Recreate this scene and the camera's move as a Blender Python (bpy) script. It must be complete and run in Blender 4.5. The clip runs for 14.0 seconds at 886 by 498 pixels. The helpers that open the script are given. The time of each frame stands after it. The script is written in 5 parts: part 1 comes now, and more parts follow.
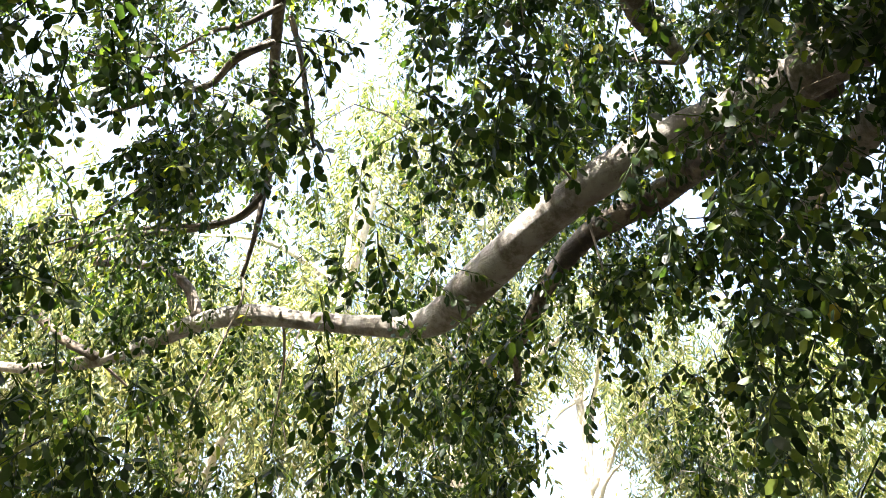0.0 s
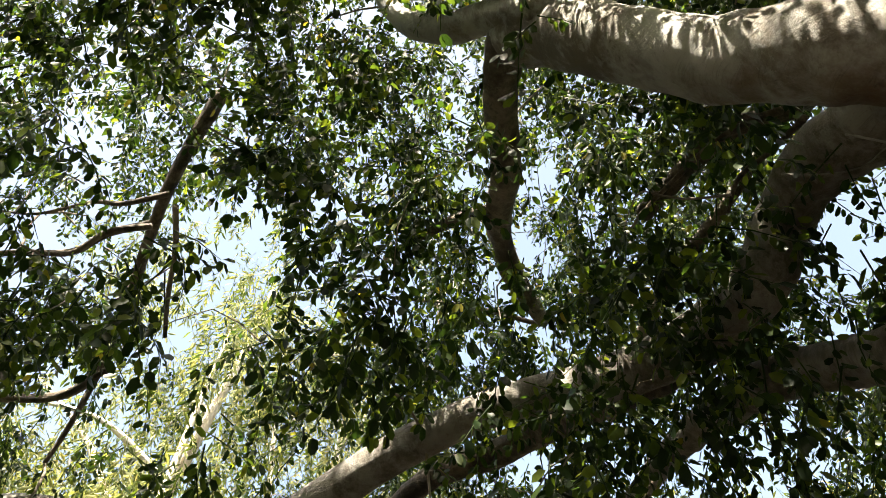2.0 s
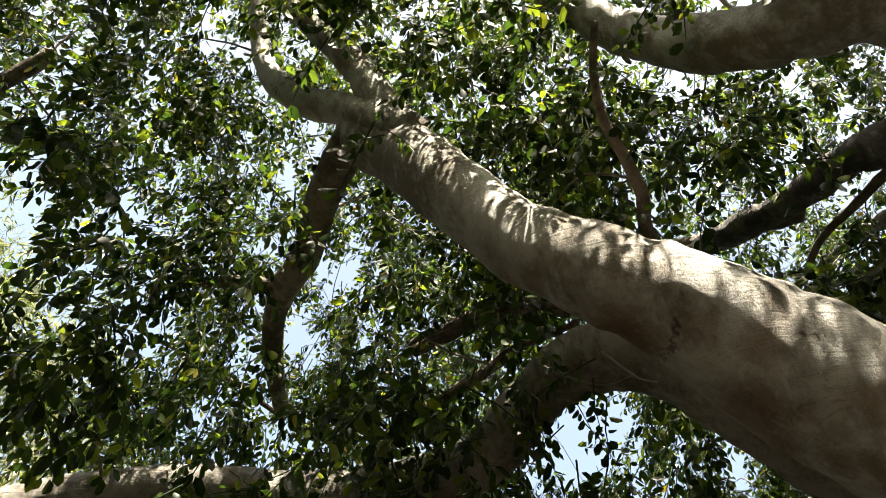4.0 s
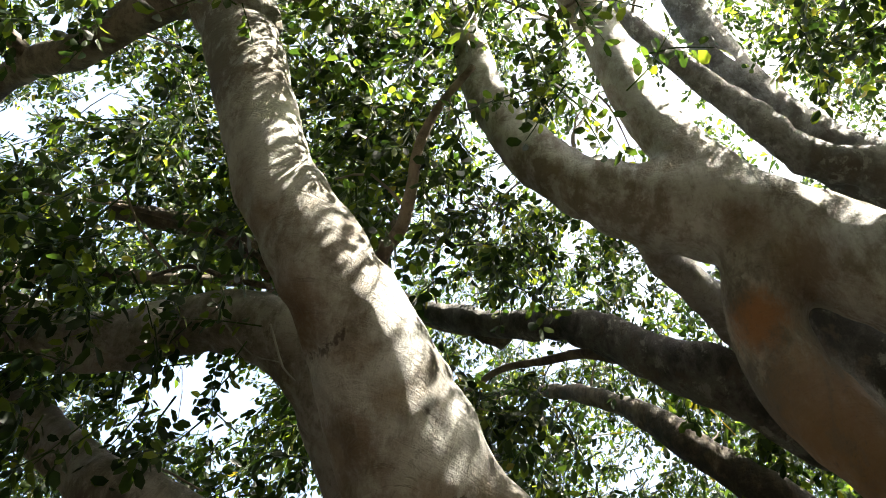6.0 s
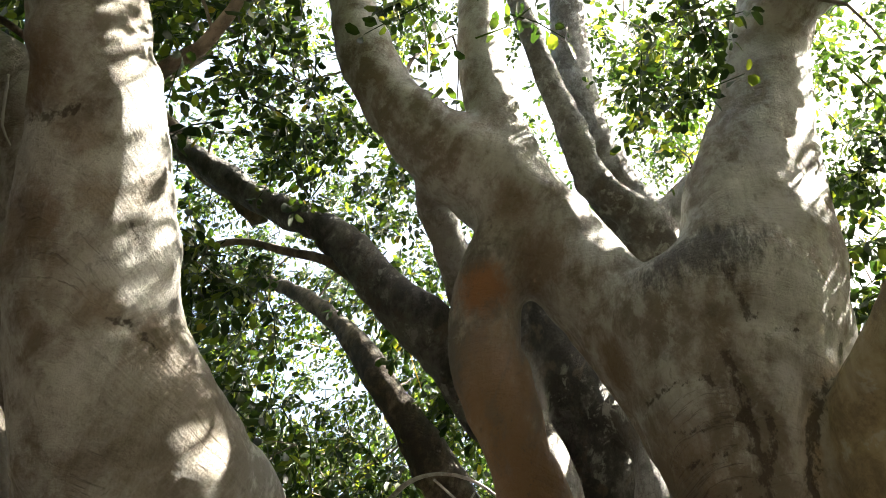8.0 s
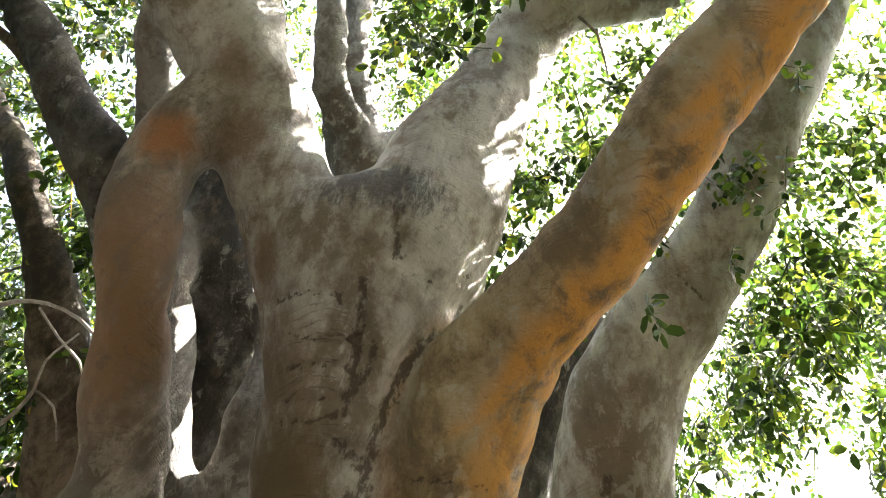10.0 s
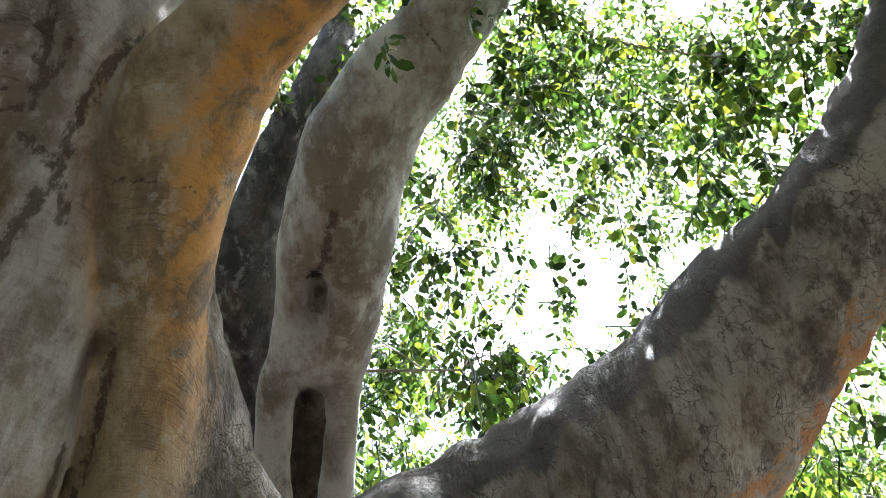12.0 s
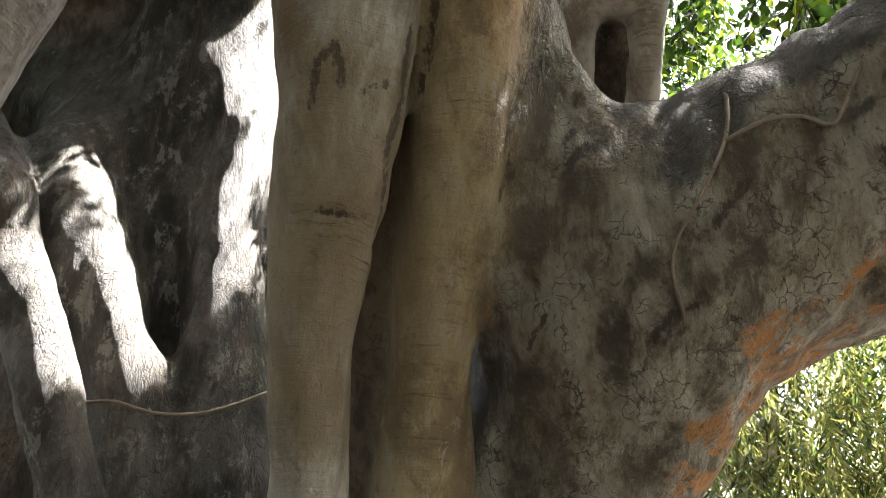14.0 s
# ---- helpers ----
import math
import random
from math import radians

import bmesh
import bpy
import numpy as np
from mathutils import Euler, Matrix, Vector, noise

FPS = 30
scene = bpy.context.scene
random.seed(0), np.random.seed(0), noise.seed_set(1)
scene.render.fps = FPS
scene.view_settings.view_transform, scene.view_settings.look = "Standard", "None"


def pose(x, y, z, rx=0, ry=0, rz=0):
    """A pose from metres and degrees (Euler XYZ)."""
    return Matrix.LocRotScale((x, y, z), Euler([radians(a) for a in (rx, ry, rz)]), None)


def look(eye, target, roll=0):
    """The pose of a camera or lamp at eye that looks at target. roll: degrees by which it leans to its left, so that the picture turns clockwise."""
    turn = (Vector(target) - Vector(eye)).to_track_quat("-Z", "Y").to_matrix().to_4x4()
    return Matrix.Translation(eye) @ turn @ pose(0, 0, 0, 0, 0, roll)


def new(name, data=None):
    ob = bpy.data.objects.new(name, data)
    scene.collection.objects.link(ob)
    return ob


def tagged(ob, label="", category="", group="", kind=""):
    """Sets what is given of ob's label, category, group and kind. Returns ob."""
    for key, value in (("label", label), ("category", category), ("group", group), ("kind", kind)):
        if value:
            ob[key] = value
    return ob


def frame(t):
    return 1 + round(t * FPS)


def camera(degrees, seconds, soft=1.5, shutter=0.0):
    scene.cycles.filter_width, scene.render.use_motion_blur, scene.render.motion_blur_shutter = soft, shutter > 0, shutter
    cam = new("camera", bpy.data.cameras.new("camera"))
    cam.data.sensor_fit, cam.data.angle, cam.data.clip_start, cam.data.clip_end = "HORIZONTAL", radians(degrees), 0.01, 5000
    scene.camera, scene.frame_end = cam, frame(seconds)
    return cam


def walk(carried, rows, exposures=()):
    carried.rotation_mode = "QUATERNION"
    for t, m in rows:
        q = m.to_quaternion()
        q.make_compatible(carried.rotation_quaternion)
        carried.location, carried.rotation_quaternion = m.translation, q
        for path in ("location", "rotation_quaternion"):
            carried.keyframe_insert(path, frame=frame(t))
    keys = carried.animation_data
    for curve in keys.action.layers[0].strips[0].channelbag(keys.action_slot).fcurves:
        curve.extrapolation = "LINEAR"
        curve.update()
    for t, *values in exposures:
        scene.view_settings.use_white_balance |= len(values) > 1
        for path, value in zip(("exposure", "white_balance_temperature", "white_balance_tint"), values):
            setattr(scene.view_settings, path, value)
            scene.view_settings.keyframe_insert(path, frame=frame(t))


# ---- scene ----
cam = camera(60.8, 14.0, soft=0.6)
# seconds, eye x y z in metres, Euler x y z in degrees
ROWS = [
    (0, -0.0009, 0.0001, 1.5994, 118.025, -0.001, -0.010),
    (0.5, -0.0173, -0.0038, 1.6056, 121.792, -1.237, 0.053),
    (1, -0.0012, -0.0404, 1.6705, 126.905, -3.025, -3.044),
    (1.5, 0.0687, -0.0751, 1.7380, 131.117, -2.695, -8.676),
    (2, 0.1146, -0.1030, 1.7889, 134.051, -3.137, -14.025),
    (2.5, 0.1206, -0.1263, 1.8363, 136.810, -4.197, -21.181),
    (3, 0.1432, -0.1545, 1.8609, 139.502, -5.135, -27.142),
    (3.2, 0.1560, -0.1644, 1.8738, 140.240, -5.254, -29.361),
    (5.3, 0.3498, -0.1756, 1.9371, 149.415, -12.892, -69.248),
    (5.5, 0.3747, -0.1876, 1.9277, 150.339, -13.634, -74.374),
    (6, 0.4098, -0.2133, 1.9208, 151.599, -13.746, -84.208),
    (6.5, 0.4599, -0.2221, 1.9362, 152.589, -14.098, -92.082),
    (7, 0.4840, -0.2456, 1.9329, 153.398, -13.609, -99.785),
    (7.5, 0.5255, -0.3071, 1.9455, 153.703, -12.922, -108.320),
    (7.7, 0.5459, -0.3374, 1.9433, 153.360, -12.490, -111.096),
    (9.8, 0.4743, -0.5383, 1.9395, 149.473, -5.044, -141.701),
    (10, 0.4626, -0.5619, 1.9418, 149.746, -3.855, -144.800),
    (10.5, 0.4273, -0.6057, 1.9332, 150.014, -0.877, -151.006),
    (11, 0.3988, -0.6965, 1.8987, 146.884, 5.205, -159.933),
    (11.5, 0.4084, -0.8148, 1.8385, 140.738, 7.286, -160.960),
    (12, 0.4457, -0.9085, 1.7465, 134.045, 7.897, -158.021),
    (12.5, 0.5229, -0.9644, 1.6480, 128.307, 6.000, -154.890),
    (13, 0.6408, -1.0031, 1.5512, 122.313, 3.299, -149.622),
    (13.5, 0.7311, -1.0271, 1.4731, 117.892, 1.183, -145.811),
    (14, 0.8271, -1.0325, 1.3870, 113.753, -0.976, -140.980),
]
EXPOSURES = [(0, 3.62, 6700, 12), (1.5, 2.94, 7350, 7.5), (3.2, 2.55, 7850, 7.5), (5.5, 3.2, 7050, 6), (7.7, 3.6, 7050, 6), (10, 4.53, 6800, 10), (10.8, 4.82, 6100, 10), (11.6, 5.48, 5500, 10), (12.2, 3.76, 5950, 11), (13, 3.68, 6350, 11), (14, 4.11, 6400, 11)]
walk(cam, [(t, pose(*row)) for t, *row in ROWS], EXPOSURES)

# ---- sky and sun ----
SUN_ELEVATION, SUN_AZIMUTH = 61.0, 214.0  # degrees; azimuth clockwise from +y
TO_SUN = Vector((math.sin(radians(SUN_AZIMUTH)) * math.cos(radians(SUN_ELEVATION)),
                 math.cos(radians(SUN_AZIMUTH)) * math.cos(radians(SUN_ELEVATION)), math.sin(radians(SUN_ELEVATION))))
world = bpy.data.worlds.new("sky")
scene.world = world
world.use_nodes = True
wn = world.node_tree
sky = wn.nodes.new("ShaderNodeTexSky")
sky.sky_type, sky.sun_disc = "NISHITA", False
sky.sun_elevation, sky.sun_rotation = radians(SUN_ELEVATION), radians(SUN_AZIMUTH)
sky.air_density, sky.dust_density = 1.0, 6.0
wn.nodes["Background"].inputs["Strength"].default_value = 0.092
wn.links.new(sky.outputs[0], wn.nodes["Background"].inputs["Color"])
sun_data = bpy.data.lights.new("sun", "SUN")
sun_data.energy, sun_data.angle, sun_data.color = 5.0, radians(0.53), (1.0, 0.955, 0.89)
sun = new("sun", sun_data)
sun.matrix_world = look(TO_SUN * 60, (0, 0, 0))


# ---- materials ----
def material(name):
    m = bpy.data.materials.new(name)
    m.use_nodes = True
    return m, m.node_tree.nodes, m.node_tree.links, m.node_tree.nodes["Principled BSDF"]


def ramp(nodes, stops):
    r = nodes.new("ShaderNodeValToRGB")
    while len(r.color_ramp.elements) < len(stops):
        r.color_ramp.elements.new(0.5)
    for e, (p, c) in zip(r.color_ramp.elements, stops):
        e.position, e.color = p, (*c, 1)
    return r


def noise_node(nodes, links, scale, detail=6.0, rough=0.6, stretch=(1, 1, 1), warp=0.0):
    geo, mp, n = nodes.new("ShaderNodeNewGeometry"), nodes.new("ShaderNodeMapping"), nodes.new("ShaderNodeTexNoise")
    mp.inputs["Scale"].default_value = stretch
    links.new(geo.outputs["Position"], mp.inputs[0])
    links.new(mp.outputs[0], n.inputs["Vector"])
    n.inputs["Scale"].default_value, n.inputs["Detail"].default_value, n.inputs["Roughness"].default_value = scale, detail, rough
    n.inputs["Distortion"].default_value = warp
    return n


def mix_colour(nodes, links, factor, a, b, kind="MIX"):
    m = nodes.new("ShaderNodeMix")
    m.data_type, m.blend_type = "RGBA", kind
    for source, socket in ((factor, m.inputs[0]), (a, m.inputs[6]), (b, m.inputs[7])):
        if isinstance(source, bpy.types.NodeSocket):
            links.new(source, socket)
        elif isinstance(source, tuple):
            socket.default_value = (*source, 1)
        else:
            socket.default_value = source
    return m.outputs[2]


def maths(nodes, links, op, a, b=0.0, clamp=False):
    m = nodes.new("ShaderNodeMath")
    m.operation, m.use_clamp = op, clamp
    for source, socket in ((a, m.inputs[0]), (b, m.inputs[1])):
        if isinstance(source, bpy.types.NodeSocket):
            links.new(source, socket)
        else:
            socket.default_value = source
    return m.outputs[0]


def steps(nodes, links, value, low, high):
    m = nodes.new("ShaderNodeMapRange")
    m.interpolation_type = "SMOOTHSTEP"
    links.new(value, m.inputs[0])
    m.inputs[1].default_value, m.inputs[2].default_value = low, high
    return m.outputs[0]


def bark(name, pale, mid, dark, rough_bark=0.0):
    """Plain bark: patchy pale, mid and dark, with runs, flecks and fine wrinkles."""
    m, nodes, links, bsdf = material(name)
    big = noise_node(nodes, links, 1.3, 5, 0.55, (1, 1, 0.6), 0.1)
    patch = noise_node(nodes, links, 5.5, 6, 0.62, (1, 1, 0.45), 0.15)
    grain = noise_node(nodes, links, 38, 5, 0.7, (1, 1, 0.8))
    wrinkle = noise_node(nodes, links, 4.5, 4, 0.5, (0.45, 0.45, 4.5), 0.35)
    base = ramp(nodes, [(0.36, dark), (0.45, mid), (0.54, pale), (0.64, tuple(min(1, c * 1.2) for c in pale))])
    links.new(maths(nodes, links, "ADD", maths(nodes, links, "MULTIPLY", big.outputs[0], 0.55), maths(nodes, links, "MULTIPLY", patch.outputs[0], 0.45)), base.inputs[0])
    colour = base.outputs[0]
    run_down = noise_node(nodes, links, 7, 5, 0.65, (1, 1, 0.12), 0.1)
    colour = mix_colour(nodes, links, maths(nodes, links, "MULTIPLY", steps(nodes, links, run_down.outputs[0], 0.53, 0.66), 0.55), colour, dark)
    lichen = steps(nodes, links, patch.outputs[0], 0.60, 0.68)
    colour = mix_colour(nodes, links, maths(nodes, links, "MULTIPLY", lichen, 0.35), colour, (0.50, 0.50, 0.45))
    flecks = steps(nodes, links, grain.outputs[0], 0.62, 0.72)
    colour = mix_colour(nodes, links, maths(nodes, links, "MULTIPLY", flecks, 0.45), colour, (0.10, 0.08, 0.06))
    lines = maths(nodes, links, "ABSOLUTE", maths(nodes, links, "SUBTRACT", wrinkle.outputs[0], 0.5))
    crack = steps(nodes, links, lines, 0.016, 0.0)
    where = steps(nodes, links, patch.outputs[0], 0.50, 0.60)
    crack = maths(nodes, links, "MULTIPLY", crack, where)
    colour = mix_colour(nodes, links, maths(nodes, links, "MULTIPLY", crack, 0.45), colour, (0.09, 0.07, 0.05))
    links.new(colour, bsdf.inputs["Base Color"])
    bsdf.inputs["Roughness"].default_value = 0.78
    height = maths(nodes, links, "ADD", maths(nodes, links, "MULTIPLY", patch.outputs[0], 0.5 + 0.8 * rough_bark), maths(nodes, links, "MULTIPLY", grain.outputs[0], 0.12 + 0.15 * rough_bark))
    height = maths(nodes, links, "SUBTRACT", height, maths(nodes, links, "MULTIPLY", crack, 0.35))
    bump = nodes.new("ShaderNodeBump")
    bump.inputs["Strength"].default_value, bump.inputs["Distance"].default_value = 0.9, 0.05
    links.new(height, bump.inputs["Height"])
    links.new(bump.outputs[0], bsdf.inputs["Normal"])
    return m


# dark sooty streaks, the first two shade painted in stem hollows: place, width, height, strength; and rings of
# wrinkles: place, reach
STREAKS_AND_SHADE = [((1.98, -3.82, 4.76), 0.08, 0.22, 1.0), ((2.36, -4.37, 4.3), 0.1, 0.3, 0.9), ((1.82, -1.57, 5.22), 0.45, 0.30, 0.8), 
           ((2.1, 0.95, 4.28), 0.1, 0.2, 0.3)]
RINGS = [((2.12, -1.70, 4.25), 0.42)]
# dents in the wood: place, reach, depth
DENTS = [((1.75, 1.62, 5), 0.06, 0.05), ((1.85, 1.48, 4.78), 0.06, 0.05), ((1.95, 1.36, 4.58), 0.06, 0.05), ((2.08, 1.25, 4.42), 0.06, 0.05), ((2.2, 1.17, 4.32), 0.06, 0.05), ((2.37, 1.07, 4.2), 0.06, 0.05), ((2.48, 0.98, 4.1), 0.06, 0.05), ((2.57, 0.9, 3.99), 0.06, 0.05),
         ((1.98, -3.85, 4.76), 0.06, 0.18), ((2.02, -3.87, 4.68), 0.07, 0.2), ((2.05, -3.88, 4.60), 0.07, 0.2), ((2.09, -3.90, 4.52), 0.06, 0.18)]
# stains plus painted shade (clefts, trunk flank, limb foot): place, width, height, strength, colour
STAINS_AND_SHADE = [((2.13, 0.92, 4.27), 0.16, 0.14, 0.6, (0.20, 0.13, 0.07)), ((2.27, 0.74, 4.17), 0.14, 0.16, 0.65, (0.20, 0.13, 0.07)), ((2.4, 0.88, 4.04), 0.2, 0.2, 0.6, (0.17, 0.105, 0.055)), ((2.54, 0.52, 3.94), 0.16, 0.14, 0.6, (0.20, 0.13, 0.07)), ((2.61, 0.36, 4.01), 0.14, 0.12, 0.6, (0.15, 0.095, 0.05)),
          ((2.3, -1.68, 4.3), 0.28, 0.5, 0.6, (0.17, 0.105, 0.052)), ((2.38, -1.95, 3.95), 0.22, 0.45, 0.6, (0.17, 0.105, 0.052)), ((2.08, -2.33, 4.2), 0.3, 0.55, 0.95, (0.15, 0.088, 0.042)),
          ((2.43, -1.02, 5.65), 0.3, 0.45, 0.8, (0.15, 0.088, 0.042)), ((2.34, -0.75, 6.0), 0.22, 0.3, 0.7, (0.15, 0.088, 0.042)), ((2.4, -1.45, 4.95), 0.2, 0.4, 0.85, (0.15, 0.088, 0.042)),
          ((2.65, -0.98, 4.75), 0.42, 0.9, 0.8, (0.19, 0.105, 0.045)), ((2.58, -0.78, 5.4), 0.2, 0.2, 0.75, (0.27, 0.12, 0.04)), ((2.7, -1.27, 4.3), 0.3, 0.5, 0.8, (0.15, 0.088, 0.042)),
          # trunk flank; the near-black spots paint shade into the cleft beside it
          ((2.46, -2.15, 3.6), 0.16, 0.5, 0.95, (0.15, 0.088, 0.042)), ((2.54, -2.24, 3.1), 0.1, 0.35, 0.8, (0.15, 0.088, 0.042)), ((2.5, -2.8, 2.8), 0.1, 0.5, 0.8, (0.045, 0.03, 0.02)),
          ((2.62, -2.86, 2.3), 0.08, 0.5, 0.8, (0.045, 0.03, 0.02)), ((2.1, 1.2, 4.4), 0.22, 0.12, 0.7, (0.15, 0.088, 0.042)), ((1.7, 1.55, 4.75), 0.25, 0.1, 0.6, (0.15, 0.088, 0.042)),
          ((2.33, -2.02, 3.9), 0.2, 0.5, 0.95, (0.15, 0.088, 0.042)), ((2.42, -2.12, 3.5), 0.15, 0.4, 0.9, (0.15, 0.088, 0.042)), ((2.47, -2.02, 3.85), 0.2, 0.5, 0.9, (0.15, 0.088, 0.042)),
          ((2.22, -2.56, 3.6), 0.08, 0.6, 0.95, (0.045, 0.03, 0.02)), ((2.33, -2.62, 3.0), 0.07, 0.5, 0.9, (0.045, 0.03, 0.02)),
          ((2.08, 1.25, 4.42), 0.3, 0.3, 0.7, (0.15, 0.088, 0.042)), ((2.48, 0.98, 4.08), 0.3, 0.3, 0.7, (0.15, 0.088, 0.042)), ((2.55, -2.6, 2.4), 0.8, 1.7, 0.8, (0.215, 0.16, 0.085)), ((2.4, -2.0, 3.95), 0.36, 0.65, 0.9, (0.11, 0.076, 0.036)),
          # shade painted on the pale limb's foot, then weathering on arm_left
          ((2.78, 0.1, 3.9), 0.55, 0.6, 0.65, (0.16, 0.125, 0.085)), ((2.36, -0.5, 6.5), 0.5, 0.35, 0.6, (0.17, 0.14, 0.10)),
          ((2.76, -1.15, 4.4), 0.5, 1.1, 0.8, (0.17, 0.092, 0.038)), ((2.62, -0.78, 5.40), 0.26, 0.30, 0.75, (0.27, 0.115, 0.04))]


def fig_bark_material():
    """One bark for the whole fig; how rough, brown, ochre or patchy it is comes from weights on the mesh."""
    m, nodes, links, bsdf = material("fig_bark")

    def weight(name):
        a = nodes.new("ShaderNodeAttribute")
        a.attribute_name = name
        return a.outputs["Fac"]

    def near(spot, wide, tall):
        geo, mp, ln = nodes.new("ShaderNodeNewGeometry"), nodes.new("ShaderNodeMapping"), nodes.new("ShaderNodeVectorMath")
        ln.operation = "LENGTH"
        mp.inputs["Location"].default_value = (-spot[0] / wide, -spot[1] / wide, -spot[2] / tall)
        mp.inputs["Scale"].default_value = (1 / wide, 1 / wide, 1 / tall)
        links.new(geo.outputs["Position"], mp.inputs[0])
        links.new(mp.outputs[0], ln.inputs[0])
        return maths(nodes, links, "SUBTRACT", 1.0, ln.outputs["Value"], True)

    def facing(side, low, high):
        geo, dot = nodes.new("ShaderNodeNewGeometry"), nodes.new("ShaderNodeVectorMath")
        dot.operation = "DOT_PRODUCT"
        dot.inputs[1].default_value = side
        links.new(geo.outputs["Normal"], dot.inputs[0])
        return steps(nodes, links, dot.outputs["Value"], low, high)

    def times(*values):
        out = values[0]
        for v in values[1:]:
            out = maths(nodes, links, "MULTIPLY", out, v)
        return out

    rough, brown, ochre, patchy = weight("rough"), weight("brown"), weight("ochre"), weight("patchy")
    big = noise_node(nodes, links, 1.5, 4, 0.55, (1, 1, 0.6), 0.1).outputs[0]
    patch = noise_node(nodes, links, 5.5, 8, 0.68, (1, 1, 0.5), 0.2).outputs[0]
    blotch = noise_node(nodes, links, 2.6, 6, 0.62, (1, 1, 0.45), 0.3).outputs[0]
    grain = noise_node(nodes, links, 42, 6, 0.75, (1, 1, 0.8)).outputs[0]
    plate = noise_node(nodes, links, 14, 7, 0.72, (1, 1, 0.7), 0.5).outputs[0]
    run_down = noise_node(nodes, links, 7, 6, 0.7, (1, 1, 0.10), 0.1).outputs[0]
    mottle = noise_node(nodes, links, 9, 9, 0.74, (1, 1, 0.55), 0.3).outputs[0]
    ragged = noise_node(nodes, links, 26, 7, 0.78, (1, 1, 0.22), 0.2).outputs[0]
    tone = steps(nodes, links, maths(nodes, links, "ADD", maths(nodes, links, "ADD", times(big, 0.35), times(patch, 0.4)), times(mottle, 0.25)), 0.43, 0.57)

    def palette(dark, mid, pale):
        r = ramp(nodes, [(0.0, dark), (0.45, mid), (1.0, pale)])
        links.new(tone, r.inputs[0])
        return r.outputs[0]

    def tint(amount, paint):
        return mix_colour(nodes, links, amount, colour, paint)

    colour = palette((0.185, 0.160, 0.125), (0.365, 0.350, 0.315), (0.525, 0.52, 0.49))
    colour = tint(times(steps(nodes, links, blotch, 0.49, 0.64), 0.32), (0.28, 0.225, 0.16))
    # brown on down-turned sides: a stain, with their shade put into the colour too
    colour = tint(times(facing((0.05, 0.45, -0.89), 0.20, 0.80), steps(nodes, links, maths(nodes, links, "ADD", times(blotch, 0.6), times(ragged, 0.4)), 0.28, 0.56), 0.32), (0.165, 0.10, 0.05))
    # rough bark, its palette darkened to carry the shade of the back stems
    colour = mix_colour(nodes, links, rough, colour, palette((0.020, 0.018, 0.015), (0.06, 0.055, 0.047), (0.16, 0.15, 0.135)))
    colour = mix_colour(nodes, links, ochre, colour, palette((0.191, 0.137, 0.075), (0.324, 0.253, 0.137), (0.415, 0.340, 0.216)))
    # brown bark, darkened too for shade on clefts, back stems and limb_dark
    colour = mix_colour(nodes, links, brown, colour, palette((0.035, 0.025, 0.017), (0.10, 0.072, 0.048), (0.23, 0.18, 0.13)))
    colour = mix_colour(nodes, links, patchy, colour, palette((0.11, 0.093, 0.065), (0.35, 0.315, 0.24), (0.55, 0.52, 0.43)))
    # grey-black weathering on the upper sides
    weather = times(facing((-0.1, -0.2, 0.97), -0.1, 0.4), steps(nodes, links, maths(nodes, links, "ADD", times(mottle, 0.5), times(run_down, 0.5)), 0.43, 0.53))
    colour = tint(times(weather, 0.75), (0.115, 0.105, 0.09))
    # lichen: pale grey-green crusts with sharp rims, and brown scaling patches on the wide limb
    crust = times(steps(nodes, links, mottle, 0.545, 0.575), steps(nodes, links, blotch, 0.44, 0.50))
    colour = tint(times(patchy, steps(nodes, links, blotch, 0.46, 0.56), 0.30), (0.22, 0.16, 0.085))
    colour = tint(times(crust, patchy, 0.4), (0.349, 0.315, 0.257))
    colour = tint(times(crust, maths(nodes, links, "SUBTRACT", 1.0, maths(nodes, links, "MAXIMUM", patchy, brown)), 0.4), (0.457, 0.457, 0.398))
    scale = times(steps(nodes, links, mottle, 0.46, 0.43), patchy, 0.35)
    colour = tint(scale, (0.055, 0.036, 0.024))
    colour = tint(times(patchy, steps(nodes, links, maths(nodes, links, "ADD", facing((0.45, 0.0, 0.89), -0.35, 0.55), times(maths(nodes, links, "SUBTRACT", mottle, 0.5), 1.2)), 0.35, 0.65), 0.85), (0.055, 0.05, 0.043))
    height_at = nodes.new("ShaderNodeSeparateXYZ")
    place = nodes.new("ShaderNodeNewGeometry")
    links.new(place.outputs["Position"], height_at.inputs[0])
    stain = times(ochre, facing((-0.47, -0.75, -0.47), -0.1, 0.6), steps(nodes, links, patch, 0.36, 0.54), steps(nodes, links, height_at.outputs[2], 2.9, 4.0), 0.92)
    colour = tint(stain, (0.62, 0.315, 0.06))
    peel = noise_node(nodes, links, 8, 7, 0.72, (0.35, 0.9, 1.1), 0.3).outputs[0]
    flakes = times(patchy, facing((-0.45, -0.15, -0.88), 0.80, 0.87), steps(nodes, links, peel, 0.48, 0.53), steps(nodes, links, blotch, 0.31, 0.44))
    colour = tint(times(flakes, 0.9), (0.50, 0.225, 0.05))
    # stains, and the shade painted into clefts and the trunk's flank
    for spot, wide, tall, strength, paint in STAINS_AND_SHADE:
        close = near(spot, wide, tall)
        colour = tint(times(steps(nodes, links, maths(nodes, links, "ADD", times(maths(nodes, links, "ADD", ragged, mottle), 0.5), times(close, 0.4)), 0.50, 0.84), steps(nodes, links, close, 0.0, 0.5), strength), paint)
